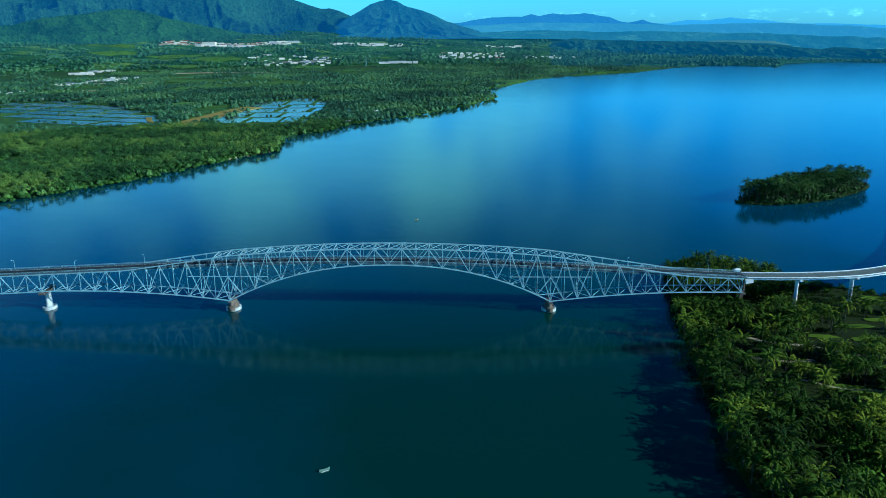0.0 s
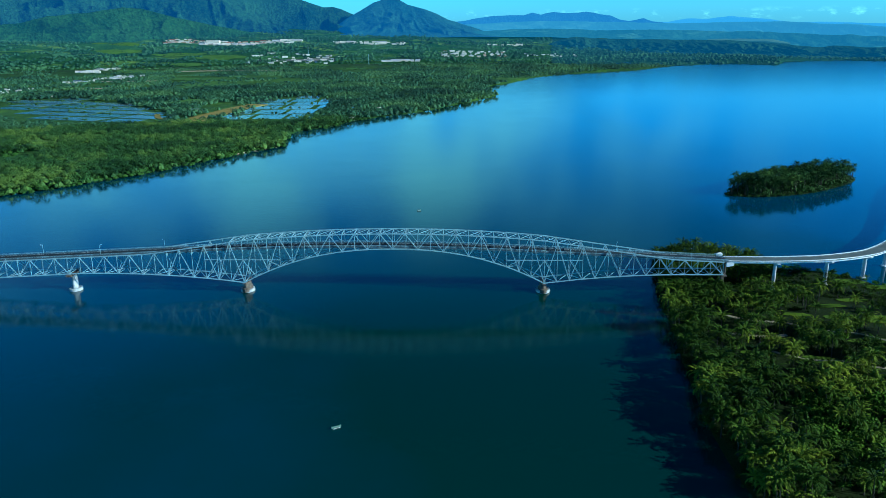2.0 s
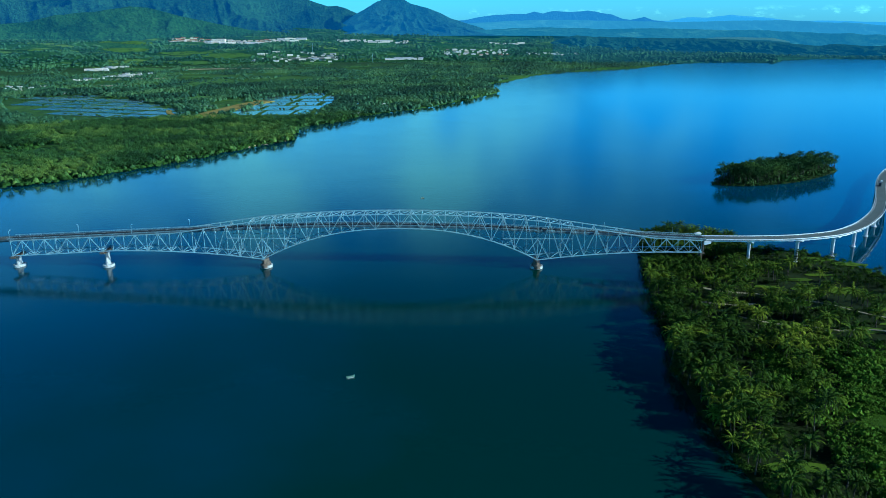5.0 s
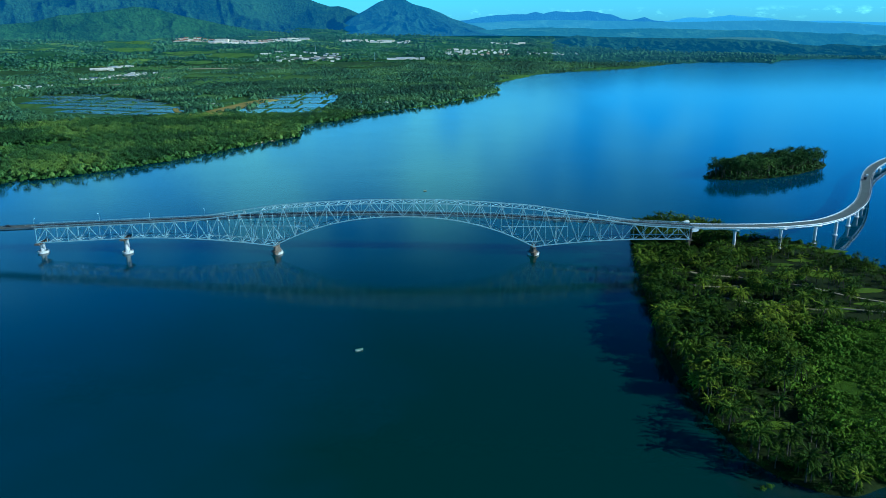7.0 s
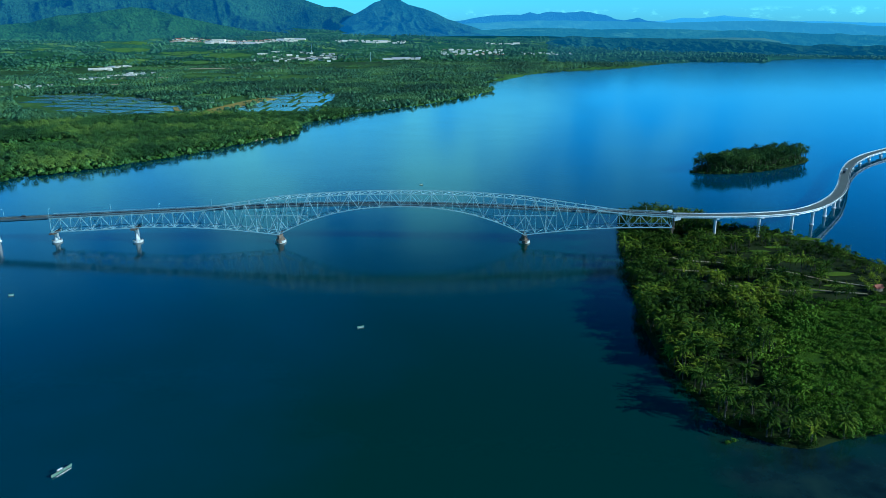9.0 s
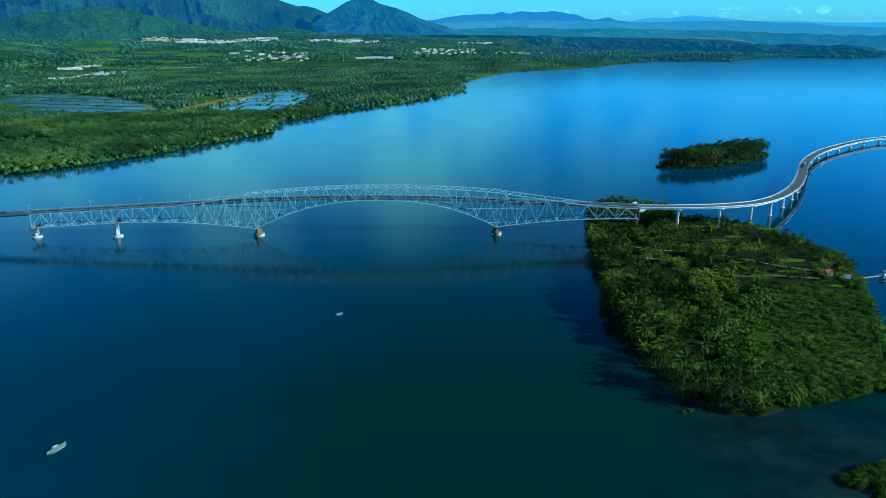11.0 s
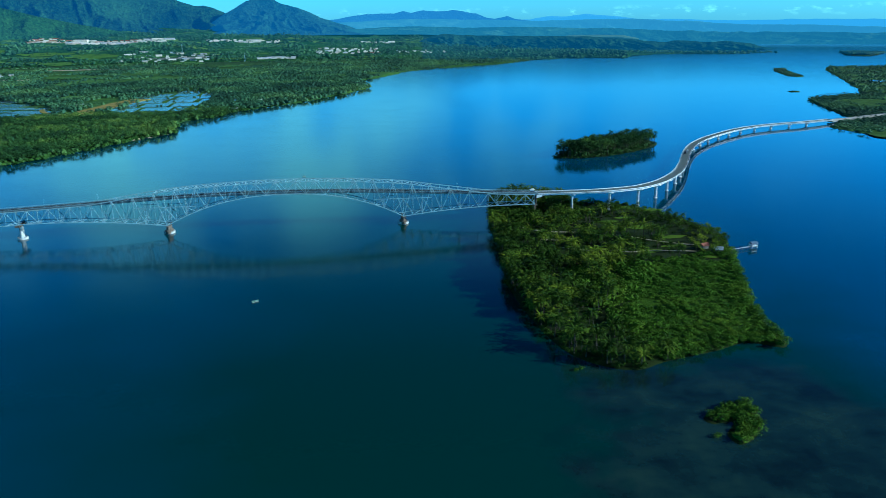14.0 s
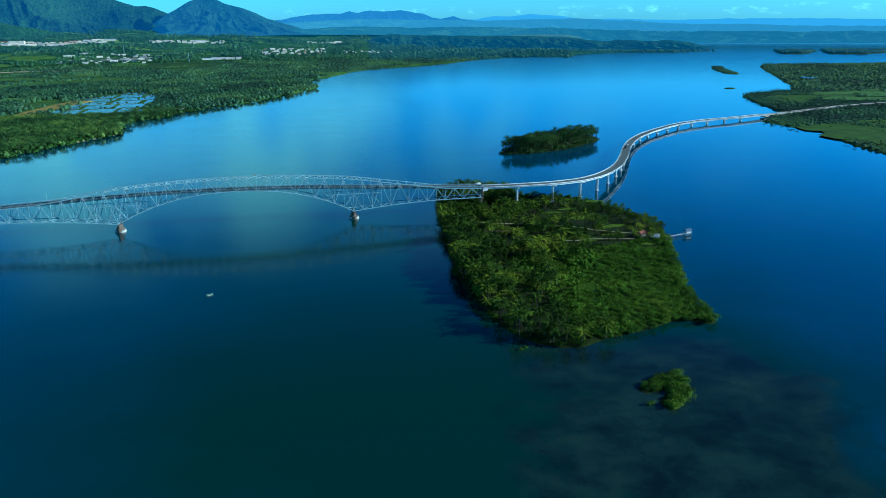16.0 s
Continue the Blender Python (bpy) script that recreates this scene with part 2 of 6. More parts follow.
def ground_material():
    k = Nodes("grassy_ground", 0.9, 0.0, 0.2)
    a = k.noise(0.006, 5, 0.6)
    b = k.noise(0.05, 4)
    c = k.ramp(k.mix(0.4, a, b), [(0.32, (0.012, 0.060, 0.014)), (0.5, (0.035, 0.12, 0.022)), (0.64, (0.085, 0.21, 0.03)), (0.80, (0.17, 0.20, 0.05))])
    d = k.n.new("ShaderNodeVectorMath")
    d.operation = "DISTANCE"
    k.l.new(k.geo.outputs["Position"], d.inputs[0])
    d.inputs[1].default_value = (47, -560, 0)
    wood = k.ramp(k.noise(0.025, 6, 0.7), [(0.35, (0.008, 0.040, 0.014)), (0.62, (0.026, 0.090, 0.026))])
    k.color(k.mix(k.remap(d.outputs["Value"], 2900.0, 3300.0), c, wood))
    k.bump(k.mix(0.5, b, k.noise(0.08, 4, 0.7)), 6.0)
    return k.mat


M_GROUND = ground_material()
# dark soil, its colour deepened further for shade between the trees
M_SOIL = plain("shade_deepened_soil", (0.006, 0.016, 0.003), (0.022, 0.042, 0.008), 0.08, 0.95, 0.0, 0.3, 0.1)
M_LAWN = plain("lawn_grass", (0.046, 0.105, 0.008), (0.105, 0.190, 0.014), 0.12, 0.9, 0.0, 0.05, 0.1)
M_SAND = plain("pale_track", (0.26, 0.23, 0.15), (0.42, 0.37, 0.26), 0.3, 0.95, 0.0, 0.03, 0.1)
def pond_material():
    k = Nodes("pond_water", 0.16, 0.0, 0.5)
    oi = k.n.new("ShaderNodeObjectInfo")
    a = k.ramp(oi.outputs["Random"], [(0.0, (0.035, 0.085, 0.045)), (0.25, (0.05, 0.105, 0.085)), (0.55, (0.07, 0.14, 0.135)), (0.9, (0.12, 0.21, 0.22))])
    k.color(k.mix(k.remap(k.noise(0.03, 4), 0.48, 0.72), a, (0.05, 0.11, 0.06)))
    k.bump(k.noise(0.5, 3), 0.05)
    return k.mat


M_POND = pond_material()
M_TAN = plain("orange_bare_earth", (0.22, 0.18, 0.045), (0.36, 0.30, 0.09), 0.02, 0.95, 0.0, 0.1, 0.1)
M_MARSH = plain("marsh_grass", (0.016, 0.062, 0.012), (0.066, 0.165, 0.028), 0.045, 0.95, 0.0, 0.8, 0.1)
M_MEADOW = plain("bright_meadow", (0.046, 0.150, 0.032), (0.092, 0.225, 0.056), 0.02, 0.95, 0.0, 0.3, 0.1)
M_YARD = plain("grey_yard_ground", (0.10, 0.13, 0.12), (0.20, 0.23, 0.21), 0.02, 0.95, 0.0, 0.1, 0.1)
M_ROAD = plain("dusty_road", (0.20, 0.21, 0.20), (0.32, 0.33, 0.31), 0.2, 0.9, 0.0, 0.02)
M_THICKET = plain("thicket_gap_green", (0.022, 0.066, 0.003), (0.052, 0.125, 0.006), 0.3, 0.95, 0.0, 0.8, 0.1)
M_SLAB = plain("road_concrete", (0.055, 0.105, 0.125), (0.11, 0.18, 0.21), 0.2, 0.9, 0.0, 0.02, 0.04)
M_ROOF_RED = plain("rust_red_roof", (0.24, 0.07, 0.045), (0.40, 0.14, 0.09), 0.05, 0.7)
M_ROOF_GREY = plain("zinc_roof", (0.30, 0.36, 0.40), (0.52, 0.58, 0.62), 0.05, 0.5)
M_ROOF_WHITE = plain("white_sheet_roof", (0.60, 0.62, 0.55), (0.84, 0.84, 0.75), 0.05, 0.5)
M_WALL = plain("painted_wall", (0.52, 0.53, 0.46), (0.74, 0.73, 0.64), 0.1, 0.8)
M_ROOF_BLUE = plain("blue_sheet_roof", (0.05, 0.10, 0.16), (0.09, 0.16, 0.24), 0.4, 0.5)
M_WOOD = plain("weathered_wood", (0.13, 0.11, 0.09), (0.30, 0.27, 0.23), 0.8, 0.9)
M_TYRE = plain("rubber", (0.02, 0.02, 0.02), (0.035, 0.035, 0.035), 3.0, 0.9)
M_DARK = plain("dark_paint", (0.02, 0.025, 0.03), (0.05, 0.055, 0.06), 1.0, 0.4)
M_GREENHULL = plain("green_hull_paint", (0.06, 0.16, 0.12), (0.16, 0.30, 0.24), 1.0, 0.5)


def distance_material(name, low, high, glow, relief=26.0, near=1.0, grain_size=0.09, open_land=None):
    """Wooded slopes in the far distance, a backdrop; haze is added as an emission glow."""
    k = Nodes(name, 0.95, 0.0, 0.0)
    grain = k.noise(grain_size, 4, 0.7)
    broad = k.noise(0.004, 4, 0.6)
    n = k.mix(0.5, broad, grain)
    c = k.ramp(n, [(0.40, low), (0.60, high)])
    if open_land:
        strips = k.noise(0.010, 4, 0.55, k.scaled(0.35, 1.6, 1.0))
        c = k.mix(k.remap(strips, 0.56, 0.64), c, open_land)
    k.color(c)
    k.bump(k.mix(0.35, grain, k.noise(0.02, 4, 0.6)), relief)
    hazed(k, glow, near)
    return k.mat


# last colour: blue glow standing in for haze and for shade in the gullies
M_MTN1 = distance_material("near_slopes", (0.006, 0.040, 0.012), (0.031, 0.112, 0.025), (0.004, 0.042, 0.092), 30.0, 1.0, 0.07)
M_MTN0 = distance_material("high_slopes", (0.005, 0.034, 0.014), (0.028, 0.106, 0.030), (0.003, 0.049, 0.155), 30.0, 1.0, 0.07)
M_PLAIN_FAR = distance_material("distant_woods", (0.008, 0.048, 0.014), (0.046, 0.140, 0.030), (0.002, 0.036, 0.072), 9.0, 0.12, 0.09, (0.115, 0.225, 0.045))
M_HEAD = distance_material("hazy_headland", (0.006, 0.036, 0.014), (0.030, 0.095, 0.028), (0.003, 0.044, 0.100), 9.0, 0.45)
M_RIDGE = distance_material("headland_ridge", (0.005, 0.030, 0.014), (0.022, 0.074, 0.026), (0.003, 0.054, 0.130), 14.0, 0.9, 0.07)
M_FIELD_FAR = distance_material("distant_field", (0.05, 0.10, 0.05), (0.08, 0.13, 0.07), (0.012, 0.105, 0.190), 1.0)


# far leaves emit a faint blue in place of haze
M_LEAF_FAR = leafy("hazed_distant_leaves", (0.012, 0.054, 0.028), (0.026, 0.096, 0.044), (0.058, 0.155, 0.054), 0.8, 0.004, single=0.3, glow=(0.002, 0.032, 0.064), near=0.12)
M_LEAF_HEAD = leafy("hazed_headland_leaves", (0.009, 0.046, 0.018), (0.021, 0.083, 0.028), (0.050, 0.135, 0.037), 0.8, 0.004, glow=(0.002, 0.046, 0.105), near=0.45)
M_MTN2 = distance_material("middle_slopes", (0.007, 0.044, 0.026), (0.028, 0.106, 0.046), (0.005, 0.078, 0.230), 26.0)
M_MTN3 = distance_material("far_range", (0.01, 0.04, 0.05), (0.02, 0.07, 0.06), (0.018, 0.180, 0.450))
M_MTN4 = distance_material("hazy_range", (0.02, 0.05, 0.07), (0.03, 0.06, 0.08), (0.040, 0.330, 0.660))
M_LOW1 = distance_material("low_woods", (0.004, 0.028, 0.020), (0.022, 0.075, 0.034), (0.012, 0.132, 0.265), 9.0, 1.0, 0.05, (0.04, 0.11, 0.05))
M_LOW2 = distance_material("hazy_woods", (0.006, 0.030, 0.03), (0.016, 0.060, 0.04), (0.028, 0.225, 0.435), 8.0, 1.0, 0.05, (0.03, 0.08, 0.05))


# ---------------------------------------------------------------- mesh tools
class Build:
    """Collects vertices and faces for one mesh."""

    def __init__(self):
        self.v, self.f = [], []

    def add(self, verts, faces):
        o = len(self.v)
        self.v.extend(tuple(p) for p in verts)
        self.f.extend(tuple(i + o for i in fc) for fc in faces)
        return self

    def beam(self, p, q, w, h, up=(0, 0, 1)):
        """A bar of section w by h from p to q."""
        p, q = Vector(p), Vector(q)
        d = (q - p).normalized()
        side = d.cross(Vector(up))
        if side.length < 1e-4:
            side = Vector((1, 0, 0))
        side.normalize()
        top = side.cross(d)
        a, b = side * (w / 2), top * (h / 2)
        vs = [p - a - b, p + a - b, p + a + b, p - a + b, q - a - b, q + a - b, q + a + b, q - a + b]
        return self.add(vs, [(3, 2, 1, 0), (4, 5, 6, 7), (0, 1, 5, 4), (1, 2, 6, 5), (2, 3, 7, 6), (3, 0, 4, 7)])

    def box(self, x0, y0, z0, x1, y1, z1):
        vs = [(x0, y0, z0), (x1, y0, z0), (x1, y1, z0), (x0, y1, z0), (x0, y0, z1), (x1, y0, z1), (x1, y1, z1), (x0, y1, z1)]
        return self.add(vs, [(3, 2, 1, 0), (4, 5, 6, 7), (0, 1, 5, 4), (1, 2, 6, 5), (2, 3, 7, 6), (3, 0, 4, 7)])

    def lathe(self, profile, n=20, sx=1.0, sy=1.0, at=(0, 0, 0)):
        """Rings of radius and height turned round the z axis, closed at both ends."""
        vs, fs = [], []
        for r, z in profile:
            vs += [(at[0] + r * sx * math.cos(2 * math.pi * i / n), at[1] + r * sy * math.sin(2 * math.pi * i / n), at[2] + z) for i in range(n)]
        m = len(profile)
        for j in range(m - 1):
            for i in range(n):
                fs.append((j * n + i, j * n + (i + 1) % n, (j + 1) * n + (i + 1) % n, (j + 1) * n + i))
        fs.append(tuple(reversed(range(n))))
        fs.append(tuple(range((m - 1) * n, m * n)))
        return self.add(vs, fs)

    def sweep(self, pts, section):
        """A section of (sideways, up) points carried along a level path."""
        rings = []
        for i, p in enumerate(pts):
            a, b = Vector(pts[max(0, i - 1)]), Vector(pts[min(len(pts) - 1, i + 1)])
            d = (b - a)
            d.z = 0
            d.normalize()
            side = Vector((d.y, -d.x, 0))
            rings.append([Vector(p) + side * s + Vector((0, 0, u)) for s, u in section])
        n = len(section)
        vs = [v for r in rings for v in r]
        fs = [(j * n + i, (j + 1) * n + i, (j + 1) * n + (i + 1) % n, j * n + (i + 1) % n) for j in range(len(pts) - 1) for i in range(n)]
        fs += [tuple(range(n)), tuple(reversed(range(len(vs) - n, len(vs))))]
        return self.add(vs, fs)

    def mesh(self, name, mat, smooth=False):
        me = bpy.data.meshes.new(name)
        me.from_pydata(self.v, [], self.f)
        me.materials.append(mat)
        if smooth:
            me.polygons.foreach_set("use_smooth", [True] * len(me.polygons))
        me.update()
        return me


def part(name, build, mat, parent=None, label="", smooth=False):
    me = build if isinstance(build, bpy.types.Mesh) else build.mesh(name, mat, smooth)
    ob = new(name, me)
    if parent is not None:
        ob.parent = parent
    if label:
        ob["label"] = label
    return ob


def thing(name, label, category, group="", kind="", at=(0, 0, 0)):
    ob = new(name)
    ob.location = at
    return tagged(ob, label, category, group, kind)


def numpy_mesh(name, verts, quads, mat, smooth=False):
    """A mesh from big arrays of vertices and of four-cornered faces."""
    me = bpy.data.meshes.new(name)
    verts = np.asarray(verts, np.float32).reshape(-1, 3)
    quads = np.asarray(quads, np.int32)
    k = quads.shape[1]
    me.vertices.add(len(verts))
    me.vertices.foreach_set("co", verts.ravel())
    me.loops.add(quads.size)
    me.loops.foreach_set("vertex_index", quads.ravel())
    me.polygons.add(len(quads))
    me.polygons.foreach_set("loop_start", np.arange(0, quads.size, k, dtype=np.int32))
    me.polygons.foreach_set("use_smooth", np.full(len(quads), smooth))
    me.materials.append(mat)
    me.update(calc_edges=True)
    return me


def inside(poly, x, y):
    """Which of the points lie in the polygon."""
    x, y = np.asarray(x, float), np.asarray(y, float)
    r = np.zeros(x.shape, bool)
    n = len(poly)
    for i in range(n):
        (x0, y0), (x1, y1) = poly[i], poly[(i + 1) % n]
        if y0 == y1:
            continue
        r ^= ((y0 > y) != (y1 > y)) & (x < (x1 - x0) * (y - y0) / (y1 - y0) + x0)
    return r


def grid_noise(x, y, scale, seed=0, octaves=4):
    """Smooth value noise on arrays, about -1 to 1."""
    rng = np.random.RandomState(seed)
    tab = rng.rand(256, 256) * 2 - 1
    out, amp, tot = np.zeros(np.shape(x)), 1.0, 0.0
    for o in range(octaves):
        u, v = np.asarray(x) / scale * 2 ** o + 31.7 * o, np.asarray(y) / scale * 2 ** o + 17.3 * o
        i, j = np.floor(u).astype(int), np.floor(v).astype(int)
        a, b = u - i, v - j
        a, b = a * a * (3 - 2 * a), b * b * (3 - 2 * b)
        g = lambda p, q: tab[p % 256, q % 256]
        out += amp * ((g(i, j) * (1 - a) + g(i + 1, j) * a) * (1 - b) + (g(i, j + 1) * (1 - a) + g(i + 1, j + 1) * a) * b)
        tot += amp
        amp *= 0.5
    return out / tot


# ---------------------------------------------------------------- lie of the land
HUB = (47.0, -560.0)


def rise(r, az):
    """Lifts the far plain to fill the camera's view up to the horizon, later in the east."""
    start = np.interp(az, [5.0, 17.0], [3000.0, 3850.0])
    return np.interp(az, [-3.0, 4.0, 17.0, 25.0], [137.0, 98.0, 74.0, 10.0]) * np.clip((np.asarray(r, float) - start) / (4830.0 - start), 0, 1) ** 1.6


WEST_COAST = [(-2600, -200), (-620, -120), (-560, 40), (-500, 180), (-455, 275), (-431, 292), (-385, 335), (-347, 391), (-309, 446), (-263, 541), (-216, 613),
              (-228, 682), (-224, 760), (-183, 822), (-155, 909), (-97, 975), (-35, 1059), (47, 1215), (123, 1388), (90, 1622), (162, 1767),
              (264, 2012), (371, 2151), (505, 2271), (643, 2365), (882, 2662), (1119, 2776), (1250, 2640), (1396, 2937), (1658, 3000),
              (1836, 2790), (2053, 2809), (2070, 2900), (2010, 3060), (2110, 3400), (2260, 3680), (2500, 4100), (3100, 5400), (-5200, 5400), (-5200, -200)]
EAST_LAND = [(755, 158), (771, 246), (792, 322), (818, 363), (801, 413), (795, 486), (870, 560), (898, 579), (916, 649), (997, 877), (1055, 927),
             (1176, 961), (1263, 1099), (1398, 1364), (1579, 1717), (1676, 1852), (1887, 1838), (2156, 1840), (2700, 1700), (2700, 0), (1200, -100), (800, 60)]
ISLAND = [(183, 68), (176, 25), (167, -27), (160, -87), (155, -126), (151, -170), (150, -204), (152, -234), (155, -264), (162, -287),
          (176, -302), (189, -305), (202, -299), (218, -294), (236, -289), (256, -282), (271, -291), (277, -280), (281, -252), (293, -211),
          (316, -150), (334, -106), (343, -70), (336, -37), (324, -4), (300, 36), (262, 52), (216, 84)]
ISLET_MID = [(305, 290), (334, 281), (367, 287), (405, 306), (446, 340), (472, 372), (455, 392), (420, 384), (372, 352), (330, 322)]
ISLET_FRONT = [(197, -356), (206, -348), (216, -344), (222, -344), (222, -356), (219, -364), (210, -374), (202, -378), (201, -369), (210, -364), (209, -358), (200, -361)]
FAR_ISLETS = [[(1330, 1500), (1360, 1480), (1440, 1700), (1500, 1815), (1470, 1830), (1400, 1700)],
              [(1060, 1040), (1080, 1036), (1086, 1052), (1066, 1058)],
              [(2300, 2735), (2180, 2500), (2250, 2440), (2420, 2600), (2400, 2700)],
              [(2520, 2700), (2345, 2410), (2440, 2300), (2720, 2430), (2760, 2560)]]


def land_z(x, y):
    """Height of the mainland."""
    rr = np.hypot(np.asarray(x) - HUB[0], np.asarray(y) - HUB[1])
    knoll = np.clip(grid_noise(x, y, 800, 8, 3) - 0.15, 0, 1) * np.clip((rr - 2200) / 900, 0, 1)
    az = np.degrees(np.arctan2(np.asarray(x) - HUB[0], np.asarray(y) - HUB[1]))
    knoll = knoll * np.interp(az, [7, 14], [1.0, 0.0])
    wild = np.clip((rr - 3250) / 250, 0, 1) * np.clip((4900 - rr) / 100, 0, 1)
    knoll = knoll + wild * (0.09 * grid_noise(x, y, 60, 28, 3) + 0.40 * np.clip(grid_noise(np.asarray(x) * 0.45, y, 260, 29, 2), 0, 1) * np.interp(az, [22, 28], [1.0, 0.0]))
    return 1.3 + rise(rr, az) + 0.8 * grid_noise(x, y, 420, 3, 3) + 60 * knoll


def far_sea_z(r, az):
    """The strait beyond the headland lies a little higher, as the shortened distance needs."""
    return 15.0 * np.clip((r - 3000.0) / 1600.0, 0, 1) ** 1.5 * np.clip((np.asarray(az) - 26.0) / 3.5, 0, 1) * (np.asarray(az) < 90)


def sea():
    """Water in every direction out to the horizon."""
    rad = np.concatenate([[0.0], np.geomspace(60, 4900, 90)])
    az = np.radians(np.arange(0, 360, 3.0))
    rr, aa = np.meshgrid(rad[1:], az, indexing="ij")
    z = far_sea_z(rr, np.degrees(aa))
    v = np.stack([HUB[0] + rr * np.sin(aa), HUB[1] + rr * np.cos(aa), z], -1).reshape(-1, 3)
    m, n = rr.shape
    i, j = np.meshgrid(np.arange(m - 1), np.arange(n), indexing="ij")
    q = np.stack([i * n + j, i * n + (j + 1) % n, (i + 1) * n + (j + 1) % n, (i + 1) * n + j], -1).reshape(-1, 4)
    bd = Build()
    bd.v = [tuple(p) for p in v] + [(HUB[0], HUB[1], 0.0)]
    c = len(bd.v) - 1
    bd.f = [tuple(a) for a in q] + [(c, (k + 1) % n, k) for k in range(n)]
    ob = part("water", bd, M_WATER, None, "", True)
    tagged(ob, "calm deep blue-green strait reflecting the sky", "water", kind="structure")


sea()


def mainland(name, poly, az0, az1, r0, r1, daz, nr, label, mat=None):
    rad = np.geomspace(r0, r1, nr)
    az = np.radians(np.arange(az0, az1, daz))
    rr, aa = np.meshgrid(rad, az, indexing="ij")
    x, y = HUB[0] + rr * np.sin(aa), HUB[1] + rr * np.cos(aa)
    land = inside(poly, x, y)
    z = np.where(land, land_z(x, y), -4.0)
    m, n = rr.shape
    i, j = np.meshgrid(np.arange(m - 1), np.arange(n - 1), indexing="ij")
    q = np.stack([i * n + j, (i + 1) * n + j, (i + 1) * n + j + 1, i * n + j + 1], -1).reshape(-1, 4)[:, ::-1]
    ok = land.ravel()[q].any(1)
    q = q[ok]
    used = np.unique(q)
    lut = np.zeros(m * n, np.int64)
    lut[used] = np.arange(len(used))
    v = np.stack([x, y, z], -1).reshape(-1, 3)[used]
    ob = new(name, numpy_mesh(name, v, lut[q], mat or M_GROUND, True))
    tagged(ob, label, "ground", kind="structure")
    return ob


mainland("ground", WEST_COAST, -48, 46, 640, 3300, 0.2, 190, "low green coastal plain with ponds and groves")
mainland("backdrop_plain", WEST_COAST, -48, 6.1, 3300, 4880, 0.2, 110, "far wooded plain, lifted to reach the horizon in view", M_PLAIN_FAR)
mainland("backdrop_headland", WEST_COAST, 6.0, 46, 3300, 4880, 0.2, 110, "far bluish wooded headland across the strait", M_HEAD)
mainland("ground_east", EAST_LAND, 24, 75, 900, 3400, 0.25, 110, "low wooded land at the end of the viaduct")


# ---------------------------------------------------------------- distant hills
def interp(table, a):
    return np.interp(a, [t[0] for t in table], [t[1] for t in table])


def hills(name, skyline, foot, r_foot, r_top, mat, label, seed, carve=0.6, cell=2.6, jag=0.05, power=0.85, rows=84):
    """A range whose crest and foot are given as bearing and elevation in degrees; spurs fork down from the crest with gullies between."""
    az = np.arange(skyline[0][0], skyline[-1][0] + 0.03, 0.06)
    s1 = np.linspace(0, 1, rows)
    ss, aa = np.meshgrid(s1, az, indexing="ij")
    top = interp(skyline, aa) + jag * grid_noise(aa, aa * 0, 0.8, seed + 7, 4)
    low = interp(foot, aa)
    u = aa + 0.9 * grid_noise(aa, ss * 3.0, 2.0, seed + 3, 3) + 0.7 * ss
    cut_in, amp, tot = 0.0, 1.0, 0.0
    for o in range(5):
        cut_in = cut_in + amp * np.clip(np.abs(grid_noise(u * 2 ** o + 9.1 * o, ss * 4.6 * 2 ** o + 0.6 * u, cell, seed + 20 * o, 1)) * 1.8, 0, 1)
        tot += amp
        amp *= 0.52
    g = ss ** power * (1 - carve * cut_in / tot * (1 - ss ** 4))
    rr = r_foot + (r_top - r_foot) * ss - 0.16 * (r_top - r_foot) * (0.5 - cut_in / tot) * np.sin(np.pi * ss)
    z = 165.0 + rr * np.tan(np.radians(low + (top - low) * g))
    rr = np.concatenate([rr, rr[-1:] + 25])
    aa = np.concatenate([aa, aa[-1:]])
    z = np.concatenate([z, z[-1:] - 40])
    ar = np.radians(aa)
    x, y = HUB[0] + rr * np.sin(ar), HUB[1] + rr * np.cos(ar)
    m, n = rr.shape
    i, j = np.meshgrid(np.arange(m - 1), np.arange(n - 1), indexing="ij")
    q = np.stack([i * n + j, (i + 1) * n + j, (i + 1) * n + j + 1, i * n + j + 1], -1).reshape(-1, 4)[:, ::-1]
    ob = new(name, numpy_mesh(name, np.stack([x, y, z], -1), q, mat, True))
    tagged(ob, label, "hills", kind="structure")


FOOT = [(-50, -1.5), (-20, -1.45), (-14, -1.4), (-7.7, -1.15), (-4.5, -1.0), (0, -0.95), (6, -1.0), (18, -1.6), (20, -1.8), (26, -2.1), (28, -2.0), (29.5, -1.8), (52, -1.75)]
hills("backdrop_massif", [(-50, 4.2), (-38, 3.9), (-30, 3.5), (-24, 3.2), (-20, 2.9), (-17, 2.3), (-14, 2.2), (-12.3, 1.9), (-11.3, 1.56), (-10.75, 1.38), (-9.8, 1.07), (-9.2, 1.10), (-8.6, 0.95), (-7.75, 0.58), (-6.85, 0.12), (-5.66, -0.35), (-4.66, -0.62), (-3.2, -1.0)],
      FOOT, 4440, 4860, M_MTN0, "green wooded mountain massif, its gullies blue from added glow", 5, 0.74, 4.2, 0.04, 0.9)
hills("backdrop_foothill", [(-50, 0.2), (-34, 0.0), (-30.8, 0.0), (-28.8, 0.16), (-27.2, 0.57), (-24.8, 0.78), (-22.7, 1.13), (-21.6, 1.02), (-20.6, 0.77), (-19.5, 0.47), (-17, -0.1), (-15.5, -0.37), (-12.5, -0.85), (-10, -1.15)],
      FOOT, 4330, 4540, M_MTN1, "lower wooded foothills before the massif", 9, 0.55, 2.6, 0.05)
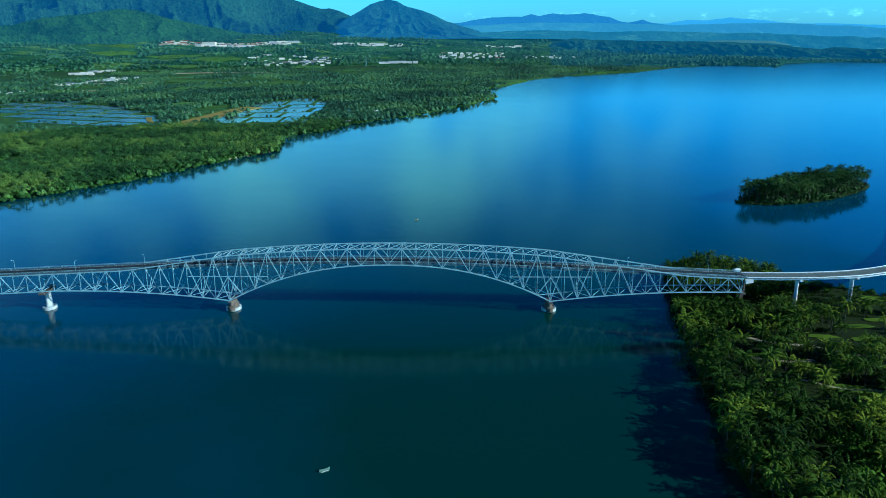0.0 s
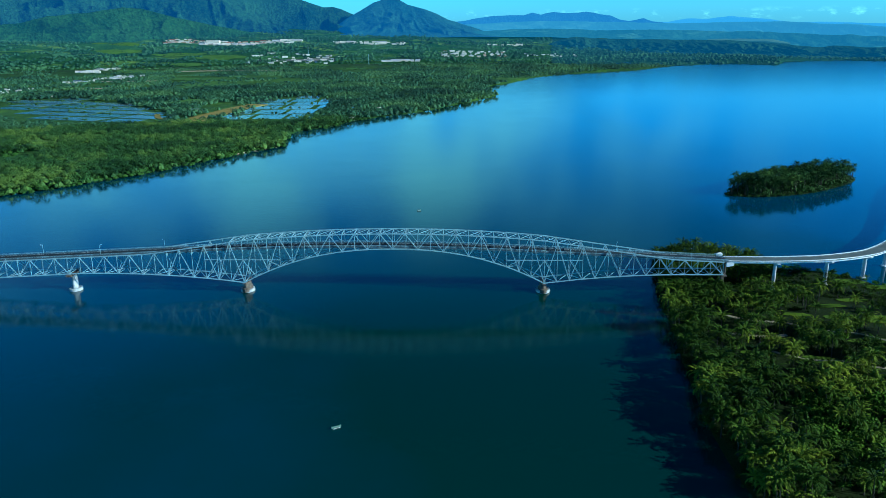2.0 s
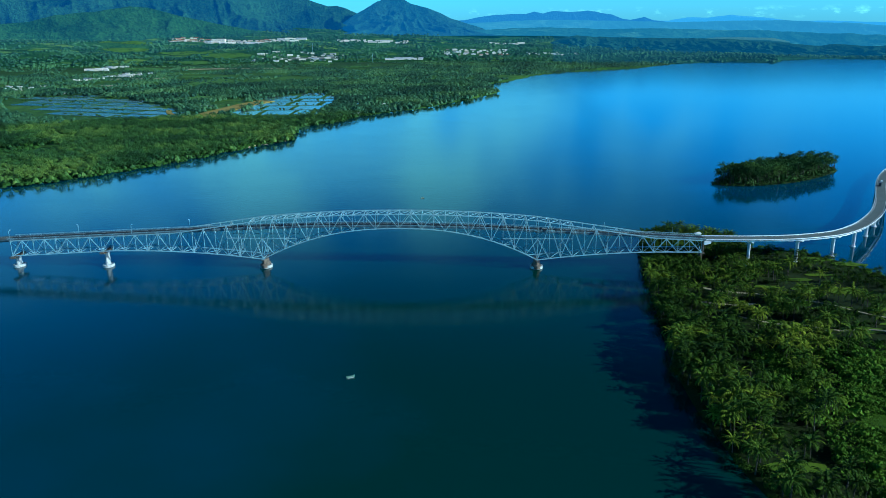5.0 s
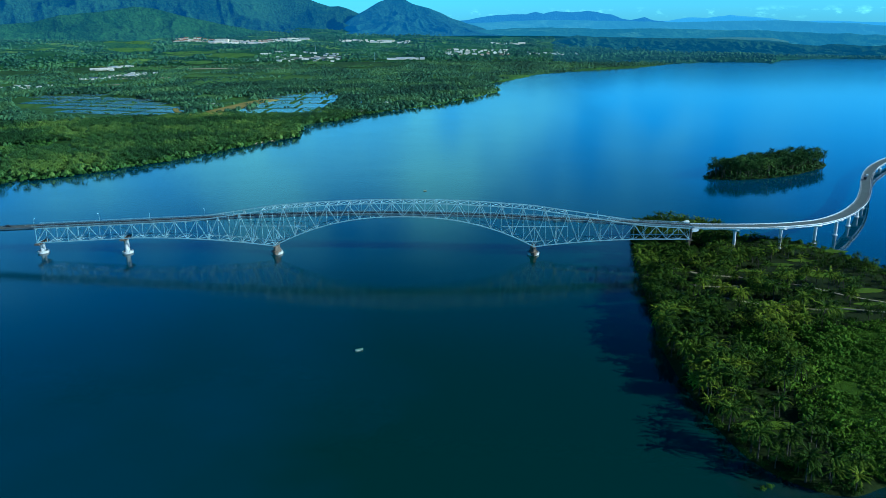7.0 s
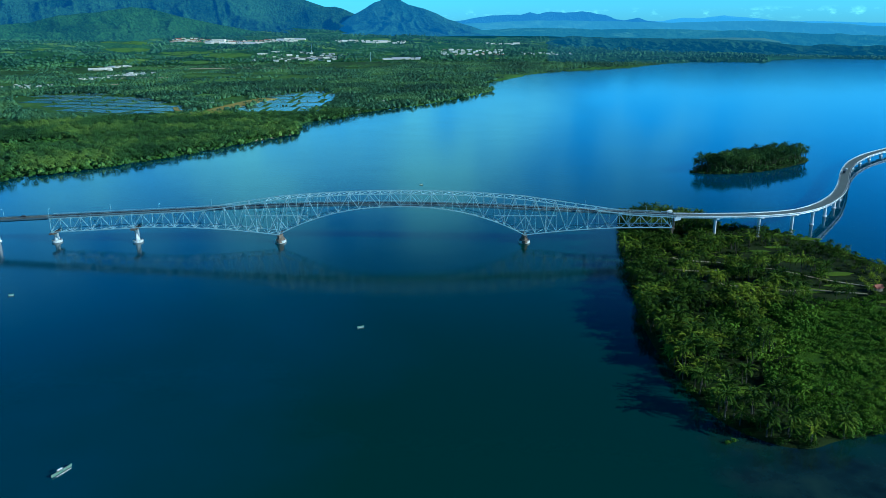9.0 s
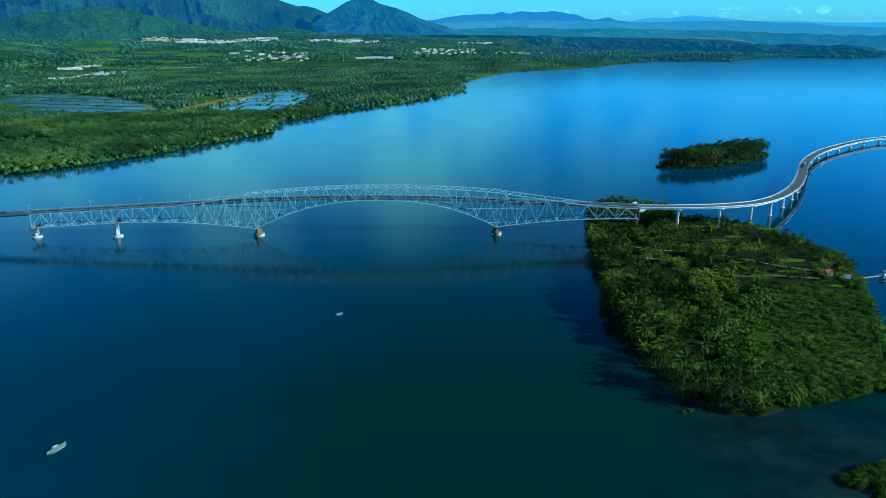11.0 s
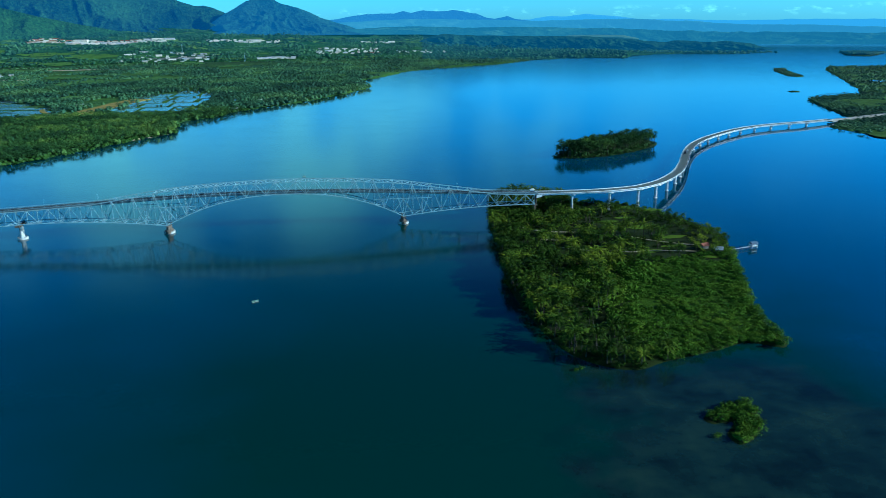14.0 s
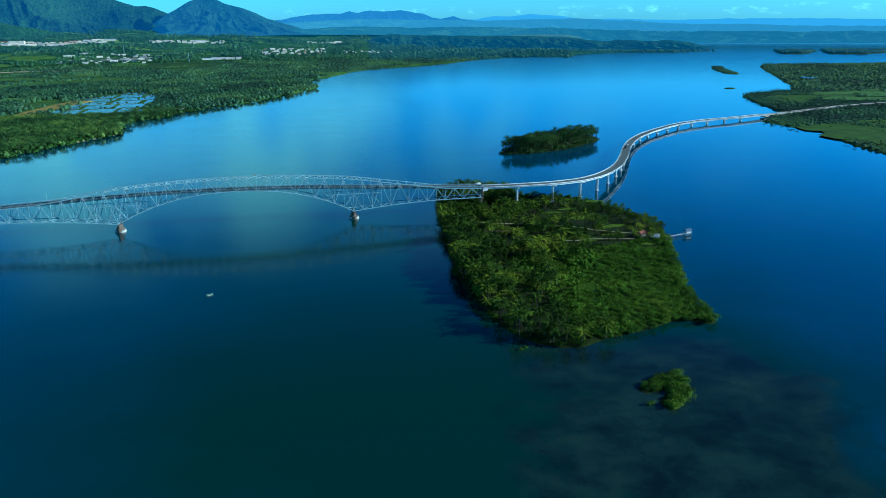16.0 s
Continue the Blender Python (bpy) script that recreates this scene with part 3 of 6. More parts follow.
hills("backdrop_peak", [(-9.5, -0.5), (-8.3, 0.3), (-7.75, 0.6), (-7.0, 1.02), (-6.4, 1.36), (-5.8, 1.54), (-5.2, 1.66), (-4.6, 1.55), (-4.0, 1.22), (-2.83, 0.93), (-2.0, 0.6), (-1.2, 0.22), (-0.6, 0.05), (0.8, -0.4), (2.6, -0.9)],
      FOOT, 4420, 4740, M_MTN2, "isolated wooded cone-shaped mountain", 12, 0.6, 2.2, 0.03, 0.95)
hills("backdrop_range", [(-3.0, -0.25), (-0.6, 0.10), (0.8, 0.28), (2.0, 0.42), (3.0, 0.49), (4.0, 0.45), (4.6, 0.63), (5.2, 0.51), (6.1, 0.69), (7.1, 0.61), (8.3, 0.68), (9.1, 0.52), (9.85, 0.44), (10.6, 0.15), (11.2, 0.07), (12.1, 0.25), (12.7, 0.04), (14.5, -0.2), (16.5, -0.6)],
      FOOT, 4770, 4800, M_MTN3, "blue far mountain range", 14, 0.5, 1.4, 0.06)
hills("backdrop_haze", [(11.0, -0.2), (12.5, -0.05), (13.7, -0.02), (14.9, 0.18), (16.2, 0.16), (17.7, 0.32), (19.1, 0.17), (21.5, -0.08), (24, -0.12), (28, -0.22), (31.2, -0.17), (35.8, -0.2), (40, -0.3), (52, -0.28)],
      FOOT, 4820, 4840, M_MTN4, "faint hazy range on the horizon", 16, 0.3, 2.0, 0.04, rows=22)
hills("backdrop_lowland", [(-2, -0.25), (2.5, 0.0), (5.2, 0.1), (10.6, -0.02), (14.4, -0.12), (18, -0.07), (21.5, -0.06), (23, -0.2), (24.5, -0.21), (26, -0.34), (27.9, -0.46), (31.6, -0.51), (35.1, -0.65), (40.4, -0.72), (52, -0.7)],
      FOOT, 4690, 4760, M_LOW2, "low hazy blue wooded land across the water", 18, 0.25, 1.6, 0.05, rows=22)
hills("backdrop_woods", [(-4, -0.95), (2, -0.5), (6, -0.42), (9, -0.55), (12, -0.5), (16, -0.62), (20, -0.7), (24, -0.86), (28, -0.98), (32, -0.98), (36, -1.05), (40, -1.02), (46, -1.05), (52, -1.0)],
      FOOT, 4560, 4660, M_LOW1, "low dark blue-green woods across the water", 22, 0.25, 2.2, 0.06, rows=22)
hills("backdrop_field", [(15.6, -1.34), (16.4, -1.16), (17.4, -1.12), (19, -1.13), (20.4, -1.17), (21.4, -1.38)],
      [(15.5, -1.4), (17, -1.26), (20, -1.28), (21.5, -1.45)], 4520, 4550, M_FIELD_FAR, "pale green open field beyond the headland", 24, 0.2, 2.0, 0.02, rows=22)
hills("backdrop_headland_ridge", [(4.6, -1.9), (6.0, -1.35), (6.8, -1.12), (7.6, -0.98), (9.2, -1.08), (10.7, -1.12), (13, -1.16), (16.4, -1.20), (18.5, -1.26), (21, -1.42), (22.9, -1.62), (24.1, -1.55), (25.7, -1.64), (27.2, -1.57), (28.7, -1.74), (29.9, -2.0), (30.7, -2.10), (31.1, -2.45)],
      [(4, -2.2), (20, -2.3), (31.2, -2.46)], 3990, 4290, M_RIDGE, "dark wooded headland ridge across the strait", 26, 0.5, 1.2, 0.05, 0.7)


# ---------------------------------------------------------------- islands
def island(name, poly, label, top=1.3, mat=None, level=0.0):
    """Low ground inside a shoreline, with a sloping beach."""
    pts = []
    n = len(poly)
    for i in range(n):
        p0, p1, p2, p3 = (Vector(poly[(i + k) % n]) for k in (-1, 0, 1, 2))
        for t in (0.0, 0.25, 0.5, 0.75):
            pts.append(0.5 * (2 * p1 + (p2 - p0) * t + (2 * p0 - 5 * p1 + 4 * p2 - p3) * t * t + (3 * p1 - p0 - 3 * p2 + p3) * t ** 3))
    c = sum((p for p in pts), Vector((0, 0))) / len(pts)
    m = len(pts)
    bd = Build()
    rings = [(1.0, 4.0, -2.0), (1.0, 0.0, 0.15), (1.0, -4.0, 0.75 * top), (0.8, 0, top), (0.5, 0, top * 1.1)]
    for s, off, z in rings:
        for p in pts:
            d = (p - c)
            q = c + d * s + d.normalized() * off
            bd.v.append((q.x, q.y, level + z + 0.15 * noise.noise((q.x * 0.08, q.y * 0.08, 0))))
    bd.v.append((c.x, c.y, level + top * 1.1))
    for j in range(len(rings) - 1):
        for i in range(m):
            bd.f.append((j * m + i, j * m + (i + 1) % m, (j + 1) * m + (i + 1) % m, (j + 1) * m + i))
    k = (len(rings) - 1) * m
    for i in range(m):
        bd.f.append((k + i, k + (i + 1) % m, len(bd.v) - 1))
    ob = part(name, bd, mat or M_GROUND, None, "", True)
    bm = bmesh.new()
    bm.from_mesh(ob.data)
    bmesh.ops.recalc_face_normals(bm, faces=bm.faces)
    bm.to_mesh(ob.data)
    bm.free()
    tagged(ob, label, "island", kind="structure")
    return ob


island("ground_island", ISLAND, "low island of dark soil and grass, deepened for shade under coconut palms", 1.3, M_SOIL)
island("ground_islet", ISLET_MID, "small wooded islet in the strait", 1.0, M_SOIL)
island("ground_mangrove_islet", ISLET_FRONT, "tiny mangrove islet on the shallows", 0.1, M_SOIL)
ISLET_LEVEL = (0.0, 0.0, 5.0, 5.4)
for poly, level in zip(FAR_ISLETS, ISLET_LEVEL):
    island("ground_far_islet", poly, "flat wooded islet far across the water", 1.0, None, level)


# ---------------------------------------------------------------- the bridge
def deck_z(x):
    """Road level along the straight part."""
    d = abs(x + 20.0)
    return 31.0 - (0.00025 * d * d if d < 100 else 2.5 + 0.05 * (d - 100))


PIER_W, PIER_E = -96.0, 96.0
END_W, END_E, PIER_A = -275.0, 208.0, -210.0


def low_z(x):
    a = abs(x)
    if a <= 96:
        return 30.0 - 22.5 * (a / 96) ** 2.3
    d = a - 96
    s = 7.5 + 6.0 * (1 - (1 - min(d, 90) / 90) ** 2)
    return s - max(0.0, -x - 200) * 0.055


def high_z(x):
    a = abs(x)
    if a <= 96:
        return 39.9 - 4.5 * (a / 96) ** 2
    d = a - 96
    return max(35.4 - 0.150 * d, deck_z(x) - 0.4)


HALF = 6.5
nodes_x = [PIER_W + 8.0 * i for i in range(25)]
nodes_e = [PIER_E + 8.0 * i for i in range(1, 15)]
nodes_w = [PIER_W - 114.0 / 14 * i for i in range(1, 15)] + [PIER_A - 65.0 / 8 * i for i in range(1, 9)]
NODES = sorted(nodes_w + nodes_x + nodes_e)
I_W, I_E = len(nodes_w), len(nodes_w) + 24

bridge = thing("truss_bridge", "pale grey steel arch-shaped cantilever truss road bridge over the strait", "bridge", at=(0, 0, 0))


def side_truss(y):
    for name, level, depth in (("top_chord", high_z, 0.56), ("bottom_chord", low_z, 0.6)):
        bd = Build()
        for a, b in zip(NODES, NODES[1:]):
            bd.beam((a, y, level(a)), (b, y, level(b)), 0.5, depth)
        for x in NODES:
            bd.box(x - 0.5, y - 0.28, level(x) - 0.36, x + 0.5, y + 0.28, level(x) + 0.36)
        truss = part(name, bd, M_STEEL, bridge, "riveted steel chord with gusset plates")
    for x in NODES:
        part("vertical", Build().beam((x, y, low_z(x) + 0.4), (x, y, high_z(x) - 0.3), 0.25, 0.25, (1, 0, 0)), M_STEEL, truss)
    for i, (a, b) in enumerate(zip(NODES, NODES[1:])):
        # web members rise and fall by turns, crossing at the main piers
        k = i - I_W
        up = (k % 2 == 0)
        near = [j for j in (I_W, I_E) if i in (j - 1, j)]
        za, zb = (low_z(a), high_z(b)) if up else (high_z(a), low_z(b))
        part("diagonal", Build().beam((a, y, za), (b, y, zb), 0.36, 0.4), M_STEEL, truss)
        if near:
            j = near[0]
            xm = NODES[j]
            zm = 0.5 * (low_z(xm) + high_z(xm)) + 1
            e = b if i == j else a
            part("diagonal", Build().beam((xm, y, zm), (e, y, low_z(e) if up == (i == j) else high_z(e)), 0.4, 0.45), M_STEEL, truss)
    for j in (I_W, I_E):
        z = 0.5 * (low_z(NODES[j]) + high_z(NODES[j])) + 1
        part("strut", Build().beam((NODES[j - 3], y, z + 0.3), (NODES[j + 3], y, z + 0.3), 0.35, 0.4), M_STEEL, truss)
        for s in (-1, 1):
            xb = NODES[j + 2 * s]
            part("strut", Build().beam((xb, y, z), (NODES[j + 3 * s], y, low_z(NODES[j + 3 * s])), 0.32, 0.36), M_STEEL, truss)
    return truss


side_truss(-HALF)
side_truss(HALF)

# bracing between the two trusses
for i, x in enumerate(NODES):
    top, low = high_z(x), low_z(x)
    part("bottom_strut", Build().beam((x, -HALF, low), (x, HALF, low), 0.3, 0.3), M_STEEL, bridge)
    if top > deck_z(x) + 4.5:
        part("top_strut", Build().beam((x, -HALF, top), (x, HALF, top), 0.36, 0.45), M_STEEL, bridge)
    if i + 1 < len(NODES):
        xb = NODES[i + 1]
        s = HALF if i % 2 else -HALF
        part("bottom_lateral", Build().beam((x, -s, low), (xb, s, low_z(xb)), 0.3, 0.3), M_STEEL, bridge)
        if top > deck_z(x) + 4.5 and high_z(xb) > deck_z(xb) + 4.5:
            part("top_lateral", Build().beam((x, -s, top), (xb, s, high_z(xb)), 0.22, 0.22), M_STEEL, bridge)
            part("top_lateral", Build().beam((x, s, top), (xb, -s, high_z(xb)), 0.22, 0.22), M_STEEL, bridge)
    if low < deck_z(x) - 6 and i % 4 == 0:
        mid = 0.5 * (low + min(top, deck_z(x)))
        for s in (-1, 1):
            part("sway_brace", Build().beam((x, s * HALF, low), (x, -s * HALF, min(top, deck_z(x)) - 0.8), 0.3, 0.3), M_STEEL, bridge)

DECK_X = [END_W - 3 + (END_E - END_W + 6) * i / 60 for i in range(61)]
line = [(x, 0, deck_z(x)) for x in DECK_X]
slab = part("deck_slab", Build().sweep(line, [(-5.6, -0.45), (5.6, -0.45), (5.6, 0.0), (-5.6, 0.0)]), M_SLAB, bridge, "brownish grey concrete deck slab")
part("roadway", Build().sweep(line, [(-3.9, 0.004), (3.9, 0.004), (3.9, 0.05), (-3.9, 0.05)]), M_ASPHALT, slab, "worn dark asphalt roadway")
for s in (-1, 1):
    part("sidewalk", Build().sweep(line, [(s * 4.8 - 0.8, 0.004), (s * 4.8 + 0.8, 0.004), (s * 4.8 + 0.8, 0.25), (s * 4.8 - 0.8, 0.25)]), M_SLAB, slab)
    part("stringer", Build().sweep(line, [(s * 3.6 - 0.2, -1.3), (s * 3.6 + 0.2, -1.3), (s * 3.6 + 0.2, -0.46), (s * 3.6 - 0.2, -0.46)]), M_STEEL, bridge)
    rail = part("railing", Build().sweep([(x, 0, z + 1.1) for x, _, z in line], [(s * 5.5 - 0.09, -0.09), (s * 5.5 + 0.09, -0.09), (s * 5.5 + 0.09, 0.09), (s * 5.5 - 0.09, 0.09)]), M_STEEL, bridge)
    part("lower_rail", Build().sweep([(x, 0, z + 0.62) for x, _, z in line], [(s * 5.5 - 0.06, -0.06), (s * 5.5 + 0.06, -0.06), (s * 5.5 + 0.06, 0.06), (s * 5.5 - 0.06, 0.06)]), M_STEEL, rail)
    for a in NODES:
        part("post", Build().beam((a, s * 5.5, deck_z(a) + 0.2), (a, s * 5.5, deck_z(a) + 1.2), 0.16, 0.16, (1, 0, 0)), M_STEEL, rail)
    part("edge_line", Build().sweep(line, [(s * 3.6 - 0.09, 0.054), (s * 3.6 + 0.09, 0.054), (s * 3.6 + 0.09, 0.06), (s * 3.6 - 0.09, 0.06)]), M_WHITE, slab)
for x in NODES:
    part("floor_beam", Build().beam((x, -HALF, deck_z(x) - 1.0), (x, HALF, deck_z(x) - 1.0), 0.4, 1.0), M_STEEL, bridge)


# ---------------------------------------------------------------- viaducts
def smooth_line(pts, step=6.0):
    """A smooth curve through the points, resampled evenly."""
    vs = [Vector(p) for p in pts]
    out = []
    for i in range(len(vs) - 1):
        p0, p1, p2, p3 = vs[max(0, i - 1)], vs[i], vs[i + 1], vs[min(len(vs) - 1, i + 2)]
        n = max(2, int((p2 - p1).length / step))
        for k in range(n):
            t = k / n
            out.append(0.5 * (2 * p1 + (p2 - p0) * t + (2 * p0 - 5 * p1 + 4 * p2 - p3) * t * t + (3 * p1 - p0 - 3 * p2 + p3) * t ** 3))
    out.append(vs[-1])
    return out


EAST_ROAD = [(211.2, 0, deck_z(211)), (243, 2, 21.2), (278, 10, 19.8), (311, 27, 17.6), (330, 43, 16.0), (351, 66, 14.0), (375, 98, 11.8), (399, 134, 10.4), (426.5, 184, 9.4), (454.5, 240, 8.5), (480, 286, 7.9),
             (508, 328, 7.4), (553, 380, 7.0), (632, 448, 6.8), (698, 482, 6.5), (758, 500, 6.2), (826, 528, 5.4)]
WEST_ROAD = [(END_W - 3.2 - 36 * i, 0, deck_z(END_W - 3.2 - 36 * i) if i < 5 else deck_z(END_W - 3.2 - 36 * 4) - (i - 4) * 0.6) for i in range(0, 11)]


def viaduct(pts, span, label, first=4.0, edge=None):
    v = thing("viaduct", label, "bridge")
    line = smooth_line(pts)
    slab = part("deck_slab", Build().sweep(line, [(-5.2, -0.55), (5.2, -0.55), (5.2, 0.0), (-5.2, 0.0)]), M_SLAB, v, "grey concrete deck slab")
    part("roadway", Build().sweep(line, [(-4.1, 0.004), (4.1, 0.004), (4.1, 0.05), (-4.1, 0.05)]), M_ROADWAY, slab, "worn grey roadway")
    for s in (-1, 1):
        part("girder", Build().sweep(line, [(s * 3.4 - 0.45, -1.8), (s * 3.4 + 0.45, -1.8), (s * 3.4 + 0.3, -0.554), (s * 3.4 - 0.3, -0.554)]), edge or M_CONC, v)
        c = s * 5.05
        part("parapet", Build().sweep(line, [(c - 0.12, -0.7), (c + 0.12, -0.7), (c + 0.10, 0.4), (c - 0.10, 0.4)]), edge or M_CONC, v, "pale concrete parapet")
        part("edge_line", Build().sweep(line, [(s * 3.8 - 0.09, 0.054), (s * 3.8 + 0.09, 0.054), (s * 3.8 + 0.09, 0.06), (s * 3.8 - 0.09, 0.06)]), M_WHITE, slab)
    # supports at even spacing
    run, nxt, spots = 0.0, first, []
    for a, b in zip(line, line[1:]):
        d = (b - a).length
        while run + d >= nxt:
            p = a.lerp(b, (nxt - run) / d)
            u = (b - a).normalized()
            spots.append((p, math.atan2(u.y, u.x)))
            nxt += span
        run += d
    return spots


def bent(p, ang, ground, low):
    """A support of the viaduct: hammerhead cap on a shaft with a round footing."""
    ob = thing("viaduct_pier", "pale concrete viaduct pier with a hammerhead cap", "bridge pier", "viaduct piers", at=(p.x, p.y, 0))
    ob.rotation_euler.z = ang
    top = p.z - 1.85
    part("cap", Build().add([(-0.9, -4.6, top - 0.6), (0.9, -4.6, top - 0.6), (0.9, 4.6, top - 0.6), (-0.9, 4.6, top - 0.6), (-0.9, -4.6, top), (0.9, -4.6, top), (0.9, 4.6, top), (-0.9, 4.6, top),
                             (-0.9, -2.0, top - 1.5), (0.9, -2.0, top - 1.5), (0.9, 2.0, top - 1.5), (-0.9, 2.0, top - 1.5)],
                            [(7, 6, 5, 4), (0, 1, 5, 4), (2, 3, 7, 6), (1, 2, 6, 5), (3, 0, 4, 7), (8, 9, 1, 0), (10, 11, 3, 2), (11, 8, 0, 3), (9, 10, 2, 1), (8, 11, 10, 9)]), M_CONC, ob)
    if top - 1.5 > ground + 0.3:
        part("shaft", Build().lathe([(0.95, ground - 2.5), (0.9, top - 1.45)], 14, 1.0, 1.5), M_CONC, ob)
    part("footing", Build().lathe([(1.9, low), (2.1, ground - 0.1), (2.1, ground + 0.4), (1.8, ground + 0.6)], 18), M_CONC, ob)


for p, a in viaduct(EAST_ROAD, 38.0, "curved concrete viaduct with white parapets and two-lane road", 32.5, M_WHITE):
    if p.x < 806:
        on_land = bool(inside(ISLAND, np.array([p.x]), np.array([p.y]))[0])
        bent(p, a, 1.2 if on_land else 0.2, -2.0)
for p, a in viaduct(WEST_ROAD, 40, "straight concrete approach viaduct of the truss bridge", 4.0, M_SLAB):
    if p.x < -300:
        bent(p, a, 0.2, -2.0)


# main piers under the truss
def ring_pier(x, kind):
    z_top = low_z(x) - 0.4
    ft = 4.0 if kind == "white" else 4.5
    ob = thing("bridge_pier", "concrete river pier on a round white footing ring" if kind == "white" else "rust-stained concrete main pier on a round white footing ring",
               "bridge pier", "truss piers", at=(x, 0, 0))
    part("footing", Build().lathe([(ft - 0.3, -3), (ft, 0.0), (ft, 1.5), (ft - 0.25, 1.7), (ft - 1.0, 1.7), (ft - 1.2, 1.4)], 32, 1.0, 1.2), M_PIER, ob, "white concrete footing ring")
    if kind == "white":
        part("shaft", Build().lathe([(1.8, 0.5), (1.65, 3.0), (1.4, z_top - 1.6), (1.6, z_top - 1.5)], 24, 1.0, 1.7), M_PIER, ob, "white tapered shaft", True)
        part("cap", Build().box(-1.8, -7.6, z_top - 1.5, 1.8, 7.6, z_top - 0.4), M_CONC_DARK, ob)
    else:
        part("shaft", Build().lathe([(3.1, 0.5), (3.0, 2.6), (2.3, 3.2), (2.0, z_top - 0.5)], 20, 1.0, 2.2), M_CONC_DARK, ob, "brown weathered pedestal")
    for s in (-1, 1):
        part("bearing", Build().box(-1.1, s * HALF - 1.0, z_top - 0.5 if kind != "white" else z_top - 0.41, 1.1, s * HALF + 1.0, z_top + 0.1), M_STEEL_DARK, ob)


ring_pier(PIER_W, "brown")
ring_pier(PIER_E, "brown")
ring_pier(PIER_A, "white")
ring_pier(END_W, "white")
# tower under the landward end of the truss, coloured dark to stay inconspicuous
ob = thing("bridge_pier", "dark concrete end pier of the truss on the island", "bridge pier", "truss piers", at=(END_E + 1.5, 0, 0))
part("shaft", Build().box(-0.8, -3, -1, 0.8, 3, low_z(END_E) - 1.2), M_CONC_DARK, ob)
part("cap", Build().box(-1.0, -7.2, low_z(END_E) - 1.2, 1.0, 7.2, low_z(END_E) - 0.4), M_CONC_DARK, ob)
part("upper_wall", Build().box(0.9, -3.0, low_z(END_E) - 0.4, 1.6, 3.0, deck_z(END_E) - 2.4), M_CONC_DARK, ob, "dark concrete end wall")


# ---------------------------------------------------------------- trees
def palm_meshes(seed, height, spread, droop):
    rng = random.Random(seed)
    lean = rng.uniform(-0.09, 0.09), rng.uniform(-0.09, 0.09)
    bd = Build()
    rings = 5
    for j in range(rings):
        t = j / (rings - 1)
        r = 0.24 * (1 - 0.45 * t) + (0.12 if j == 0 else 0)
        cx, cy = lean[0] * height * t * t, lean[1] * height * t * t
        bd.v += [(cx + r * math.cos(a * 1.0472), cy + r * math.sin(a * 1.0472), height * t - (0.4 if j == 0 else 0)) for a in range(6)]
    for j in range(rings - 1):
        bd.f += [(j * 6 + i, j * 6 + (i + 1) % 6, (j + 1) * 6 + (i + 1) % 6, (j + 1) * 6 + i) for i in range(6)]
    trunk = bd.mesh("trunk", M_TRUNK)
    hx, hy = lean[0] * height, lean[1] * height
    bd = Build()
    n = 21
    for i in range(n):
        a = i * 2.39996 + rng.uniform(-0.25, 0.25)
        tilt = 1.15 - 1.55 * (i / n) + rng.uniform(-0.15, 0.15)
        ln = spread * rng.uniform(0.75, 1.2)
        sag = droop * rng.uniform(0.7, 1.4)
        p = Vector((hx, hy, height))
        side = Vector((-math.sin(a), math.cos(a), 0))
        rib = len(bd.v)
        bd.v.append(tuple(p))
        for s in range(1, 7):
            ang = tilt - sag * (s / 6) ** 2
            d = Vector((math.cos(a) * math.cos(ang), math.sin(a) * math.cos(ang), math.sin(ang)))
            p = p + d * (ln / 6)
            bd.v.append(tuple(p))
            w = (0, 0.42, 0.66, 0.74, 0.68, 0.5, 0.28)[s] * spread / 4.6
            for e in (-1, 1):
                tip = p + side * e * w * rng.uniform(0.8, 1.2) + d * w * 0.55 - Vector((0, 0, w * rng.uniform(0.35, 0.8)))
                k = len(bd.v)
                bd.v.append(tuple(tip))
                last = rib if s == 1 else rib + 1 + (s - 2) * 3
                cur = rib + 1 + (s - 1) * 3
                bd.f.append((last, cur, k) if e < 0 else (last, k, cur))
    return trunk, bd.mesh("crown", M_PALM)


